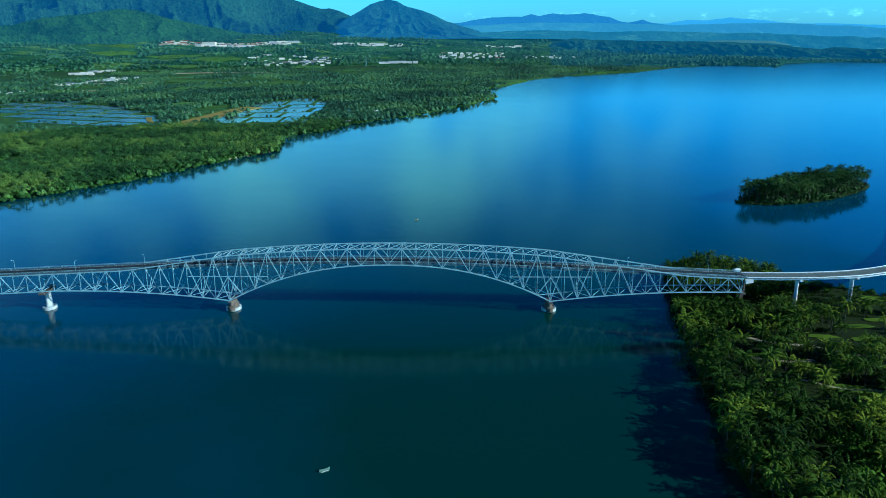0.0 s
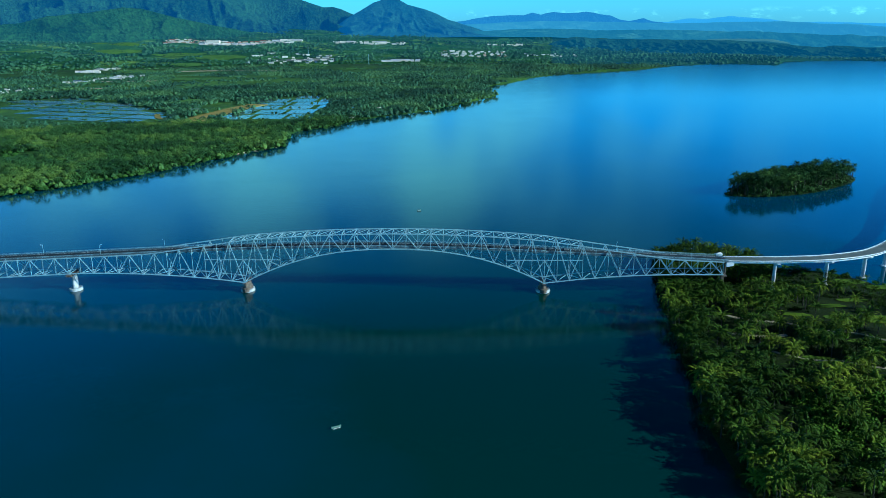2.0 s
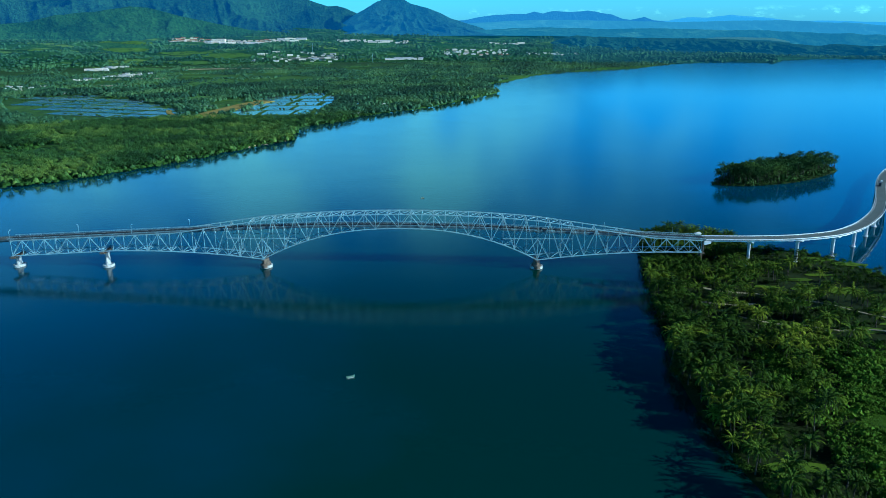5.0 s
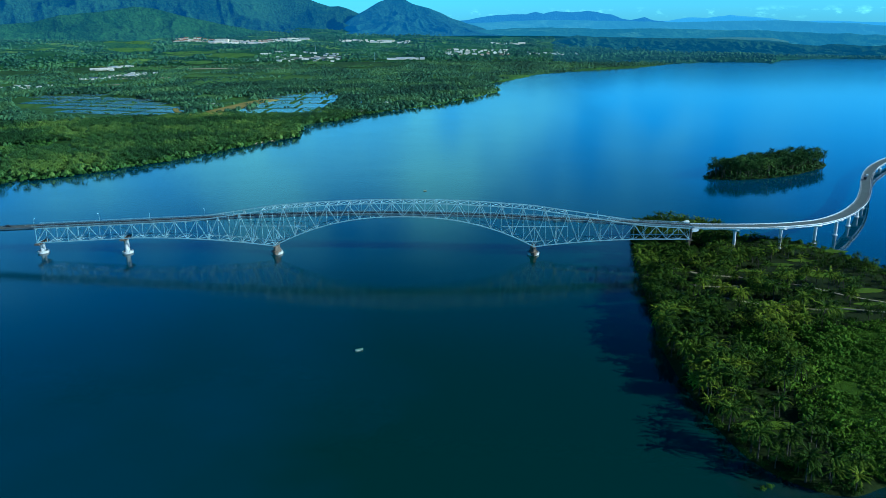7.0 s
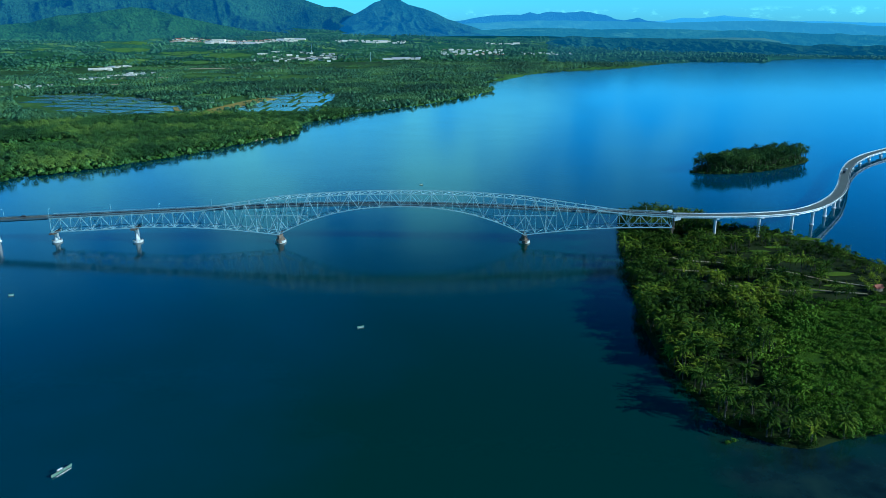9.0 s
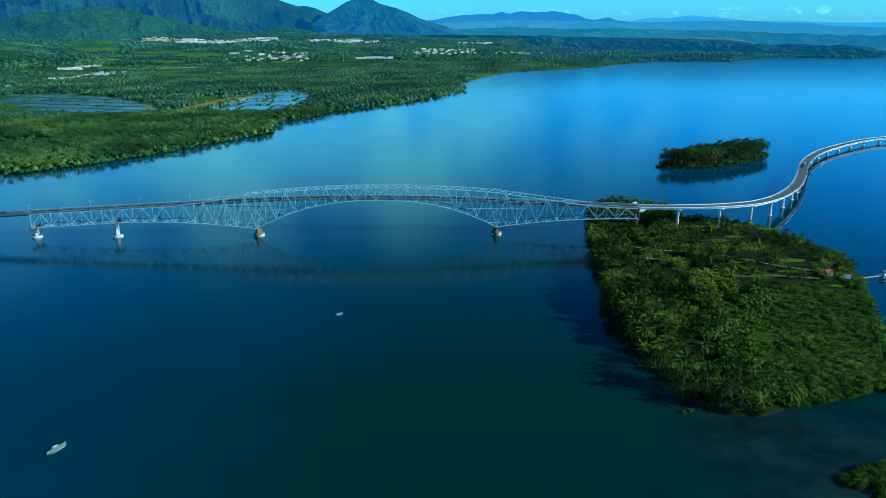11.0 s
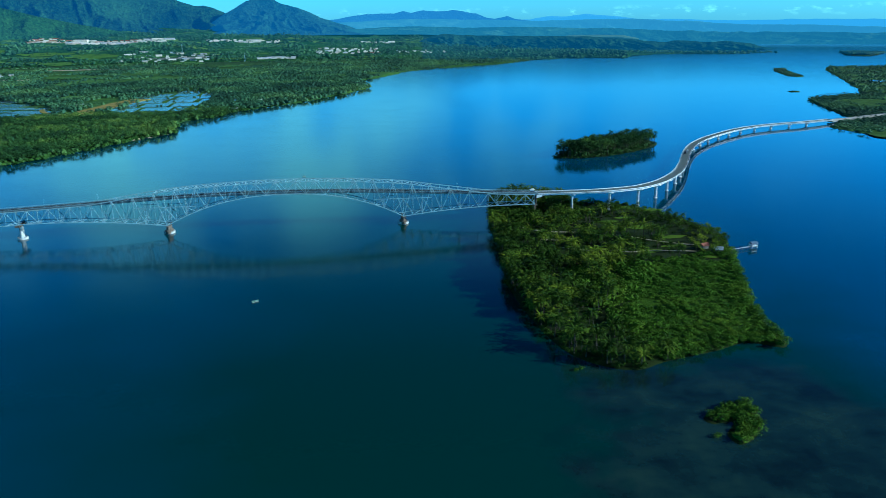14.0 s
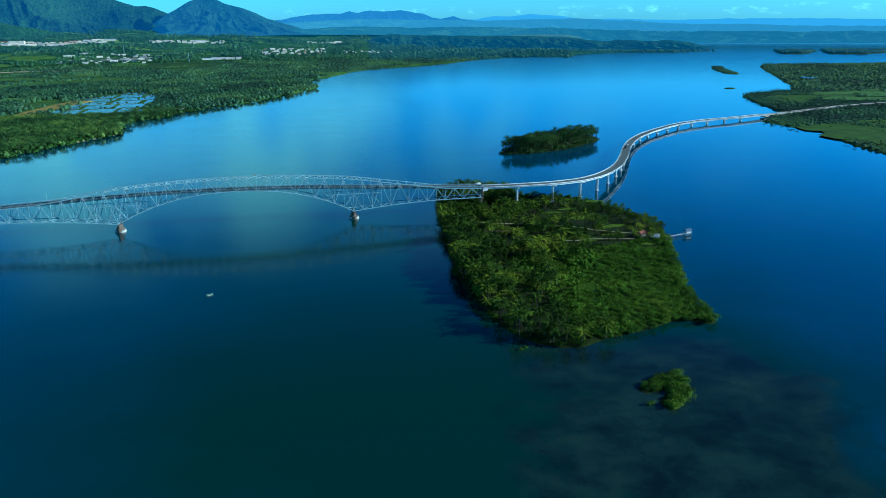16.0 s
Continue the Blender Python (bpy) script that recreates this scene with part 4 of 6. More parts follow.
def bush_meshes(seed, height, width, leaves, mat):
    """A spreading crown of leaf sprays on a short forked trunk."""
    rng = random.Random(seed)
    bd = Build()
    bd.beam((0, 0, -0.5), (rng.uniform(-.3, .3), rng.uniform(-.3, .3), height * 0.55), 0.35, 0.35, (1, 0, 0))
    for i in range(4):
        a = rng.uniform(0, 6.28)
        bd.beam((0, 0, height * 0.3), (math.cos(a) * width * 0.3, math.sin(a) * width * 0.3, height * 0.7), 0.16, 0.16)
    trunk = bd.mesh("trunk", M_TRUNK)
    bd = Build()
    lobes = [(rng.uniform(-0.32, 0.32) * width, rng.uniform(-0.32, 0.32) * width, height * rng.uniform(0.45, 0.8), rng.uniform(0.22, 0.36) * width) for _ in range(7)]
    for i in range(leaves):
        lx, ly, lz, lr = lobes[i % 7]
        d = Vector((rng.gauss(0, 1), rng.gauss(0, 1), rng.gauss(0.25, 0.8))).normalized()
        c = Vector((lx, ly, lz)) + Vector((d.x * lr, d.y * lr, d.z * lr * 0.75)) * rng.uniform(0.75, 1.08)
        nrm = (d + Vector((rng.uniform(-.22, .22), rng.uniform(-.22, .22), rng.uniform(0, .5)))).normalized()
        u = nrm.orthogonal().normalized()
        u.rotate(Matrix.Rotation(rng.uniform(0, 6.28), 3, nrm))
        w = nrm.cross(u)
        s = width * (leaves / 140) ** -0.5 * rng.uniform(0.05, 0.095)
        k = len(bd.v)
        bd.v += [tuple(c - u * s), tuple(c - w * s * 0.6 + nrm * s * .15), tuple(c + u * s), tuple(c + w * s * 0.6 + nrm * s * .15)]
        bd.f.append((k, k + 1, k + 2, k + 3))
    return trunk, bd.mesh("crown", mat)


def tree_kind(name, meshes, label, category, group):
    t = thing(name, label, category, group)
    part("trunk", meshes[0], None, t)
    part("crown", meshes[1], None, t)
    return t


def joined(placed, kinds, name, mat_index, label, category):
    """Many trees of some kinds as one mesh: placed has x, y, z, size, turn and kind."""
    allv, allq, off = [], [], 0
    for kd, me in enumerate(kinds):
        rows = placed[placed[:, 5] == kd]
        if not len(rows):
            continue
        v = np.empty(len(me.vertices) * 3, np.float32)
        me.vertices.foreach_get("co", v)
        v = v.reshape(-1, 3)
        q = np.array([list(p.vertices) for p in me.polygons], np.int32)
        c, s = np.cos(rows[:, 4]), np.sin(rows[:, 4])
        sz = rows[:, 3]
        x = rows[:, 0, None] + sz[:, None] * (v[None, :, 0] * c[:, None] - v[None, :, 1] * s[:, None])
        y = rows[:, 1, None] + sz[:, None] * (v[None, :, 0] * s[:, None] + v[None, :, 1] * c[:, None])
        z = rows[:, 2, None] + sz[:, None] * v[None, :, 2]
        allv.append(np.stack([x, y, z], -1).reshape(-1, 3))
        allq.append((q[None] + (np.arange(len(rows)) * len(v))[:, None, None] + off).reshape(-1, q.shape[1]))
        off += len(rows) * len(v)
    if not allv:
        return
    ob = new(name, numpy_mesh(name, np.concatenate(allv), np.concatenate(allq), mat_index))
    tagged(ob, label, category, kind="stuff")


def scatter(poly, gap, seed, jitter=0.45):
    """Loosely spaced points inside a shoreline."""
    xs, ys = [p[0] for p in poly], [p[1] for p in poly]
    rng = np.random.RandomState(seed)
    gx, gy = np.meshgrid(np.arange(min(xs), max(xs), gap), np.arange(min(ys), max(ys), gap))
    x = gx.ravel() + rng.uniform(-jitter, jitter, gx.size) * gap
    y = gy.ravel() + rng.uniform(-jitter, jitter, gx.size) * gap
    ok = inside(poly, x, y)
    return x[ok], y[ok], rng


PALMS = [palm_meshes(3 + i, h, s, d) for i, (h, s, d) in enumerate(((6.8, 5.4, 1.1), (8.2, 5.8, 1.3), (5.8, 5.1, 0.9), (9.0, 5.6, 1.4)))]
palm_kinds = [tree_kind("coconut_palm", m, "green coconut palm with a slender grey trunk", "palm tree", "island palms") for m in PALMS]
BUSHES = [bush_meshes(40 + i, h, w, 190, M_BUSH) for i, (h, w) in enumerate(((2.5, 6.6), (3.0, 7.4), (2.1, 5.8)))]
BUSHES_LITE = [bush_meshes(40 + i, h, w, 92, M_BUSH) for i, (h, w) in enumerate(((2.5, 6.6), (3.0, 7.4), (2.1, 5.8)))]
bush_kinds = [tree_kind("mangrove_tree", m, "bushy bright green mangrove at the island shore", "tree", "island mangroves") for m in BUSHES]

# lawns and paths left open under the palms
CLEARINGS = [(286, -52, 14), (264, -84, 12), (300, -84, 11), (264, -30, 10), (284, -20, 9), (225, -108, 10), (268, -118, 11), (193, -44, 9), (191, -70, 8), (315, 4, 12), (298, 16, 12),
             (240, -45, 8), (306, -139, 8), (174, -257, 12), (203, 4, 7), (262, -48, 9), (197, -100, 8), (214, -82, 7), (290, -108, 9), (179, -271, 4)]


def is_open(x, y):
    r = ((x - 224) / 4) ** 2 + ((y + 222) / 10) ** 2 < 1
    for cx, cy, rad in CLEARINGS:
        r |= (x - cx) ** 2 + ((y - cy + 5) * (1.0 if cy > -90 else 1.3)) ** 2 < (rad + 2) ** 2
    return r


def west_strip(x, y):
    """The belt of close-set palms along the western shore."""
    return x < np.interp(y, [-305, -264, -204, -126, -27, 66], [178, 155, 150, 155, 167, 183]) + 36 + 14 * grid_noise(x, y, 45, 5, 2)


def road_off(x, y):
    return y - np.interp(x, [160, 250, 292, 327], [0, 4, 16, 42])


x, y, rng = scatter(ISLAND, 5.6, 11)
off = road_off(x, y)
chance = np.where(west_strip(x, y), 0.66, np.where(y > -150 + (x - 232) * 0.2, np.where(x > 250, 0.56, 0.66), np.where(x < 178 + (y + 300) * 0.33, 0.46, -1.0))) + 0.85 * grid_noise(x, y, 24, 17, 3)
chance = np.where((y > 9) & (x < 250), 1.0, chance)
chance = np.where(west_strip(x + 20, y), chance + 0.18, chance)
chance = np.where(y < -245, chance * 0.7, chance)
chance = np.where((off < -9) & (off > -17) & (x > 205) & (x < 275), 0.8, chance)
keep = (rng.rand(x.size) < chance) & (~is_open(x, y) | ((off < -9) & (off > -17))) & ~((off > -8) & (off < 6) & (x > 200)) & ~((off > 6) & (x > 252))
pal = np.stack([x, y, np.full(x.shape, 1.15), rng.uniform(0.75, 1.25, x.size), rng.uniform(0, 6.28, x.size), rng.randint(0, 4, x.size)], 1)[keep]
off = road_off(pal[:, 0], pal[:, 1])
pal[(off >= -18) & (off < 8), 3] *= 0.85
pal[west_strip(pal[:, 0] + 16, pal[:, 1]) & (pal[:, 1] < -20) & (pal[:, 1] > -235), 3] *= 1.12
pal[pal[:, 0] > 288, 3] *= 0.55
near = pal[np.argsort(np.hypot(pal[:, 0] - 190, pal[:, 1] + 160))]
for k, row in enumerate(near[:280]):
    m = Matrix.LocRotScale((row[0], row[1], row[2]), Euler((0, 0, row[4])), None)
    kd = palm_kinds[int(row[5])]
    kd.scale = (row[3],) * 3
    copy_thing(kd, m)
for kd in palm_kinds:
    kd.scale = (1, 1, 1)
first = near[280:284]
for kd, row in zip(palm_kinds, first):
    kd.location = (row[0], row[1], row[2])
rest = near[284:]
joined(rest, [m[1] for m in PALMS], "palm_grove_crowns", M_PALM, "green crowns of the coconut grove on the island", "palm trees")
joined(rest, [m[0] for m in PALMS], "palm_grove_trunks", M_TRUNK, "slender grey trunks of the coconut grove", "palm trees")

OUTER = [(p[0] + (p[0] - 235) * 0.025, p[1] + (p[1] + 110) * 0.012) for p in ISLAND]
INNER = [(p[0] + (235 - p[0]) * 0.10, p[1] + (-110 - p[1]) * 0.05) for p in ISLAND]


def bush_rows(x, y, keep, z, lo, hi, rng):
    x, y = x[keep], y[keep]
    return np.stack([x, y, np.full(x.shape, z), rng.uniform(lo, hi, x.size), rng.uniform(0, 6.28, x.size), rng.randint(0, 3, x.size)], 1)


def south_east(x, y):
    """Where the mangrove thicket begins, south and east of the palms."""
    return ~west_strip(x, y) & (y < -144 + (x - 232) * 0.2 + 10 * grid_noise(x, y, 30, 6, 2)) & ~is_open(x, y)


def low_flat(x, y):
    """The low even part of the thicket, beyond a line of taller shrubs."""
    return x > np.interp(y, [-300, -229, -190, -144], [212, 220, 240, 258]) + 5 * grid_noise(x, y, 20, 8, 2)


x, y, rng = scatter(OUTER, 3.9, 21)
fine = bush_rows(x, y, south_east(x, y) & low_flat(x, y), 1.6, 0.45, 0.85, rng)
x, y, rng = scatter(OUTER, 5.6, 22)
coarse = bush_rows(x, y, south_east(x, y) & ~low_flat(x, y), 1.4, 0.6, 1.4, rng)
x, y, rng = scatter(OUTER, 4.6, 24)
ring = ~inside(INNER, x, y) & (rng.rand(x.size) < np.where(west_strip(x + 20, y), 0.4, 0.9))
shore = bush_rows(x, y, ring, 0.8, 0.5, 0.9, rng)
shore[west_strip(shore[:, 0] + 22, shore[:, 1]), 3] *= 1.1
x, y, rng = scatter(ISLAND, 4.6, 25)
under = bush_rows(x, y, ~south_east(x, y) & ((rng.rand(x.size) < 0.34) | ((y > -36) & (rng.rand(x.size) < 0.6))) & ~is_open(x, y), 0.8, 0.4, 0.8, rng)
x, y, rng = scatter([(190, -150), (215, -150), (222, -180), (205, -200), (188, -185)], 5.0, 26)
sunny = bush_rows(x, y, rng.rand(x.size) < 0.7, 1.2, 0.8, 1.4, rng)
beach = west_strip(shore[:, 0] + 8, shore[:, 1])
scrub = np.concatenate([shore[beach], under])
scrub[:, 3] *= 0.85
joined(scrub, [m[1] for m in BUSHES_LITE], "palm_undergrowth", M_SCRUB, "green scrub coloured dark for the shade under the palms", "bushes")
bs = np.concatenate([fine, coarse, shore[~beach], sunny])
bs[bs[:, 1] > -110, 3] *= 0.75
x, y, rng = scatter(ISLET_FRONT, 3.0, 23)
bs2 = np.stack([x, y, np.full(x.shape, 0.0), rng.uniform(0.5, 0.95, x.size), rng.uniform(0, 6.28, x.size), rng.randint(0, 3, x.size)], 1)
lone = np.array([[195, -371, 0, 0.45, 1, 0], [197, -370, 0, 0.4, 2, 1], [160, -300, 0, 0.4, 2, 1], [157, -302, 0, 0.45, 3, 2]])
near = np.concatenate([bs2, lone, bs[np.argsort(np.hypot(bs[:, 0] - 230, bs[:, 1] + 290))]])
for k, row in enumerate(near[:240]):
    kd = bush_kinds[int(row[5])]
    kd.scale = (row[3],) * 3
    copy_thing(kd, Matrix.LocRotScale((row[0], row[1], row[2]), Euler((0, 0, row[4])), None))
for kd, row in zip(bush_kinds, near[240:243]):
    kd.scale = (row[3],) * 3
    kd.location = (row[0], row[1], row[2])
rest = near[243:]
joined(rest, [m[1] for m in BUSHES_LITE], "mangrove_thicket", M_LUSH, "dense bright green mangrove thicket covering the island", "bushes")

# broadleaf trees among the palms
BROAD = [bush_meshes(70 + i, h, w, 300, M_BUSH) for i, (h, w) in enumerate(((8.5, 9.5), (10.0, 11.0)))]
broad_kinds = [tree_kind("broadleaf_tree", m, "rounded bright green broadleaf tree among the palms", "tree", "island broadleaf trees") for m in BROAD]
x, y, rng = scatter(ISLAND, 11.0, 27)
ok = (y > -265) & (x < np.where(y > -140, 285, 215)) & ~west_strip(x + 14, y) & ~is_open(x, y) & (np.abs(road_off(x, y)) > 12) & (rng.rand(x.size) < 0.55)
for k, (px, py) in enumerate(zip(x[ok], y[ok])):
    kd = broad_kinds[k % 2]
    if k < 2:
        kd.location = (px, py, 1.0)
        continue
    kd.scale = (rng.uniform(0.4, 0.85),) * 3
    copy_thing(kd, Matrix.LocRotScale((px, py, 1.0), Euler((0, 0, rng.uniform(0, 6.28))), None))
for kd in broad_kinds:
    kd.scale = (0.85,) * 3

# islet behind the bridge
TALL = [palm_meshes(90 + i, h, s, d) for i, (h, s, d) in enumerate(((10.5, 4.5, 1.1), (12.5, 4.7, 1.3), (14.0, 4.6, 1.2), (9.0, 4.4, 1.0)))]
x, y, rng = scatter(ISLET_MID, 4.3, 31)
pl = np.stack([x, y, np.full(x.shape, 0.8), rng.uniform(0.85, 1.3, x.size), rng.uniform(0, 6.28, x.size), rng.randint(0, 4, x.size)], 1)
joined(pl, [m[1] for m in TALL], "islet_palm_crowns", M_ISLET, "palm crowns crowding the small islet", "palm trees")
joined(pl, [m[0] for m in TALL], "islet_palm_trunks", M_TRUNK, "palm trunks on the small islet", "palm trees")
x, y, rng = scatter([(p[0] + (p[0] - 388) * 0.03, p[1] + (p[1] - 334) * 0.06) for p in ISLET_MID], 5.4, 33)
bs = np.stack([x, y, np.full(x.shape, 0.0), rng.uniform(0.6, 1.0, x.size), rng.uniform(0, 6.28, x.size), rng.randint(0, 3, x.size)], 1)
inner = scatter([(p[0] + (388 - p[0]) * 0.06, p[1] + (334 - p[1]) * 0.1) for p in ISLET_MID], 6.5, 35)
bs = np.concatenate([bs, np.stack([inner[0], inner[1], np.full(inner[0].shape, 0.5), rng.uniform(1.5, 2.5, inner[0].size), rng.uniform(0, 6.28, inner[0].size), rng.randint(0, 3, inner[0].size)], 1)])
joined(bs, [m[1] for m in BUSHES_LITE], "islet_undergrowth", M_UNDER, "green undergrowth along the shore of the small islet", "bushes")


# ---------------------------------------------------------------- woods on the mainland
def far_palm(seed):
    """A light palm crown for woods seen from afar: kite-shaped fronds from one hub."""
    rng = random.Random(seed)
    h = rng.uniform(8.0, 10.0)
    bd = Build()
    bd.v.append((0, 0, h))
    n = 13
    for i in range(n):
        a = i * 2.39996 + rng.uniform(-0.2, 0.2)
        lift = 1.9 - 3.0 * i / n
        r1, r2 = 2.3, rng.uniform(4.2, 5.8)
        w = rng.uniform(0.55, 0.8)
        c, s = math.cos(a), math.sin(a)
        k = len(bd.v)
        bd.v += [(c * r1 - s * w, s * r1 + c * w, h + lift * 0.8), (c * r2, s * r2, h + lift - rng.uniform(1.2, 2.6)), (c * r1 + s * w, s * r1 - c * w, h + lift * 0.8)]
        bd.f.append((0, k, k + 1, k + 2))
    return bd.mesh("far_palm", M_FAR)


def far_crown(seed, w=9.0, h=8.0, sides=8, lobes=2):
    """A lumpy broadleaf crown for woods seen from afar, one to three uneven domes grown together."""
    rng = random.Random(seed)
    bd = Build()
    for b in range(lobes):
        ox, oy = (0.0, 0.0) if b == 0 else (rng.uniform(-0.3, 0.3) * w, rng.uniform(-0.3, 0.3) * w)
        k0 = 1.0 if b == 0 else rng.uniform(0.5, 0.75)
        base = len(bd.v)
        rings = ((1.0, 0.30), (0.92, 0.62), (0.45, 0.95)) if sides > 6 else ((1.0, 0.35), (0.62, 0.92))
        for r, z in rings:
            for i in range(sides):
                a = 6.2832 * (i + 0.5 * rng.random()) / sides
                q = 0.5 * w * r * k0 * rng.uniform(0.72, 1.15)
                bd.v.append((ox + q * math.cos(a), oy + q * math.sin(a), h * (z * (1.0 if b == 0 else rng.uniform(0.75, 1.05)) + rng.uniform(-0.09, 0.09))))
        for j in range(len(rings) - 1):
            for i in range(sides):
                bd.f.append((base + j * sides + i, base + j * sides + (i + 1) % sides, base + (j + 1) * sides + (i + 1) % sides, base + (j + 1) * sides + i))
        t = base + (len(rings) - 1) * sides
        bd.f += [(t, t + 1, t + 2, t + 3), (t, t + 3, t + 4, t + 5)] if sides == 6 else [(t, t + 1, t + 2, t + 3), (t, t + 3, t + 4, t + 7), (t + 4, t + 5, t + 6, t + 7)]
    return bd.mesh("far_crown", M_FAR)


FARS = [far_palm(1), far_palm(2), far_palm(9), far_palm(10), far_palm(11), far_palm(12), far_palm(16), far_crown(3, 7.5, 7.0, 8, 3), far_crown(4, 6.5, 6.0, 8, 3)]
UNDER = [far_crown(21, 7.0, 4.0, 8, 1), far_crown(22, 8.0, 4.4, 8, 1), far_crown(23, 6.0, 3.4, 8, 1)]
MIXED = [far_palm(12), far_palm(13), far_palm(14), far_crown(31, 9, 8, 8, 1), far_crown(32, 11, 9, 8, 1)]
LITE = [far_crown(6, 11, 6.0, 6, 1), far_crown(7, 13, 6.5, 6, 2), far_crown(8, 10, 5.5, 6, 1), far_palm(15)]

POND_WEST = [(-1001, 1282), (-910, 1355), (-720, 1241), (-547, 1055), (-478, 890), (-601, 899), (-737, 952), (-868, 1065)]
POND_EAST = [(-403, 952), (-371, 1072), (-400, 1301), (-333, 1385), (-257, 1310), (-234, 1116), (-249, 938), (-333, 920)]
FIELDS = [(-474, 1160, 55), (-560, 1250, 55), (-800, 1980, 90), (-1700, 2700, 90), (-700, 1650, 60), (-900, 2300, 90), (-420, 2500, 90), (-1000, 1750, 60), (-695, 1740, 85), (-1504, 3060, 120), (-1208, 3000, 120), (-1147, 2366, 85),
          (-1850, 2880, 120), (-560, 2640, 70), (-1000, 2900, 120), (-1620, 3330, 150), (-1050, 2620, 70), (-640, 2860, 130), (-1380, 3480, 90), (-1195, 3478, 90), (-1020, 3478, 90), (-430, 3500, 90), (-220, 2815, 80), (80, 3150, 130), (-1290, 2320, 50), (-1080, 2060, 60)]


EAST_OPEN = [(1085, 800, 60, 48), (1150, 770, 60, 45), (1240, 840, 90, 60), (1290, 800, 70, 50), (1040, 740, 36, 34), (1190, 730, 70, 34), (850, 300, 75, 120), (870, 200, 90, 70), (960, 400, 40, 40), (1432, 1256, 22, 40)]


def open_land(x, y):
    r = np.zeros(np.shape(x), bool)
    for cx, cy, rx, ry in EAST_OPEN:
        r |= ((x - cx) / rx) ** 2 + ((y - cy) / ry) ** 2 < 1.0 + 0.4 * grid_noise(x, y, 40, 6, 2)
    r |= inside(POND_WEST, x, y) | inside(POND_EAST, x, y) | inside(POND_WEST, x, y + 35) | inside(POND_EAST, x, y + 35) | inside(POND_WEST, x, y + 70) | inside(POND_EAST, x, y + 70)
    r |= np.abs(x - np.interp(y, [880, 960, 1040, 1120, 1195, 1230], [-445, -440, -428, -414, -385, -330])) + 400 * ((y < 870) | (y > 1235)) < 24
    for cx, cy, rad in FIELDS:
        r |= np.hypot(x - cx, (y - cy) * 0.6) < rad * (0.8 + 0.5 * grid_noise(x, y, 90, 4, 2))
    return r


def woods(poly, r0, r1, gap, kinds, seed, name, label, az=(-42, 46), size=(0.75, 1.15), thin=0.0, mat=None):
    rng = np.random.RandomState(seed)
    area = 0.5 * (r1 * r1 - r0 * r0) * math.radians(az[1] - az[0])
    n = int(area / gap ** 2)
    r = np.sqrt(rng.uniform(r0 * r0, r1 * r1, n))
    a = np.radians(rng.uniform(az[0], az[1], n))
    x, y = HUB[0] + r * np.sin(a), HUB[1] + r * np.cos(a)
    patch = grid_noise(x, y, 260, seed + 5, 3)
    lee = (0.0, 0.0) if r0 > 2000 else ((-9.0, 9.0) if kinds is UNDER else (-4.5, 4.5)) if poly is WEST_COAST else (4.0, -2.0)
    shore = inside(poly, x + lee[0], y + lee[1])
    if poly is EAST_LAND:
        shore &= inside(poly, x - 6, y - 3) & inside(poly, x, y + 6)
    ok = shore & ~open_land(x, y) & (patch > -0.45 + thin) & (np.hypot(x - np.clip(x, 826, 1200), y - np.interp(x, [826, 940, 1010, 1100, 1200], [528, 580, 610, 640, 655])) > 8)
    x, y = x[ok], y[ok]
    z = land_z(x, y) - 0.8
    kd = rng.randint(0, len(kinds), x.size)
    if kinds is FARS:
        kd = np.where(inside(poly, x + 4 * lee[0], y + 4 * lee[1]), kd, kd % 7)
    rows = np.stack([x, y, z, rng.uniform(size[0], size[1], x.size), rng.uniform(0, 6.28, x.size), kd], 1)
    joined(rows, kinds, name, mat or M_FAR, label, "woods")


# undergrowth leaves coloured dark, so gaps between the palm crowns stay dark
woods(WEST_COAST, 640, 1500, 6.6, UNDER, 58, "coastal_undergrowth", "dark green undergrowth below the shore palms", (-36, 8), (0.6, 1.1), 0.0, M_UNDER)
woods(WEST_COAST, 640, 1500, 5.9, FARS, 51, "coastal_woods", "dense green palm woods along the far shore", (-36, 8), (0.65, 1.25))
woods(WEST_COAST, 1500, 2300, 8.6, MIXED, 52, "plain_woods", "green palm woods on the coastal plain", (-36, 22), (0.7, 1.15), 0.02, M_FAR2)
woods(WEST_COAST, 2300, 3300, 12.0, LITE, 53, "far_woods", "green woods across the far plain", (-36, 45), (0.5, 1.0), 0.12, M_FAR2)
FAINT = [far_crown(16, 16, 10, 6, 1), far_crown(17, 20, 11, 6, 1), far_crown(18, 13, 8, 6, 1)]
# tree crowns given a haze glow of their own
woods(WEST_COAST, 3300, 4700, 21.0, FAINT, 54, "backdrop_trees", "dark green woods at the foot of the hills, hazed by added glow", (-36, 6), (0.5, 1.0), 0.16, M_LEAF_FAR)
woods(WEST_COAST, 3300, 4450, 19.0, FAINT, 57, "backdrop_headland_trees", "woods on the far headland, hazed by added blue glow", (6, 45), (0.5, 1.0), 0.0, M_LEAF_HEAD)
EASTS = UNDER + UNDER + FARS[:1]
woods(EAST_LAND, 900, 1900, 4.6, EASTS, 55, "east_woods", "green woods on the eastern land", (26, 44), (0.5, 0.9), 0.14, M_FAR2)
woods(EAST_LAND, 1900, 3000, 12.0, LITE, 56, "east_far_woods", "dark green woods farther inland", (26, 44), (0.5, 0.85), 0.05, M_FAR2)
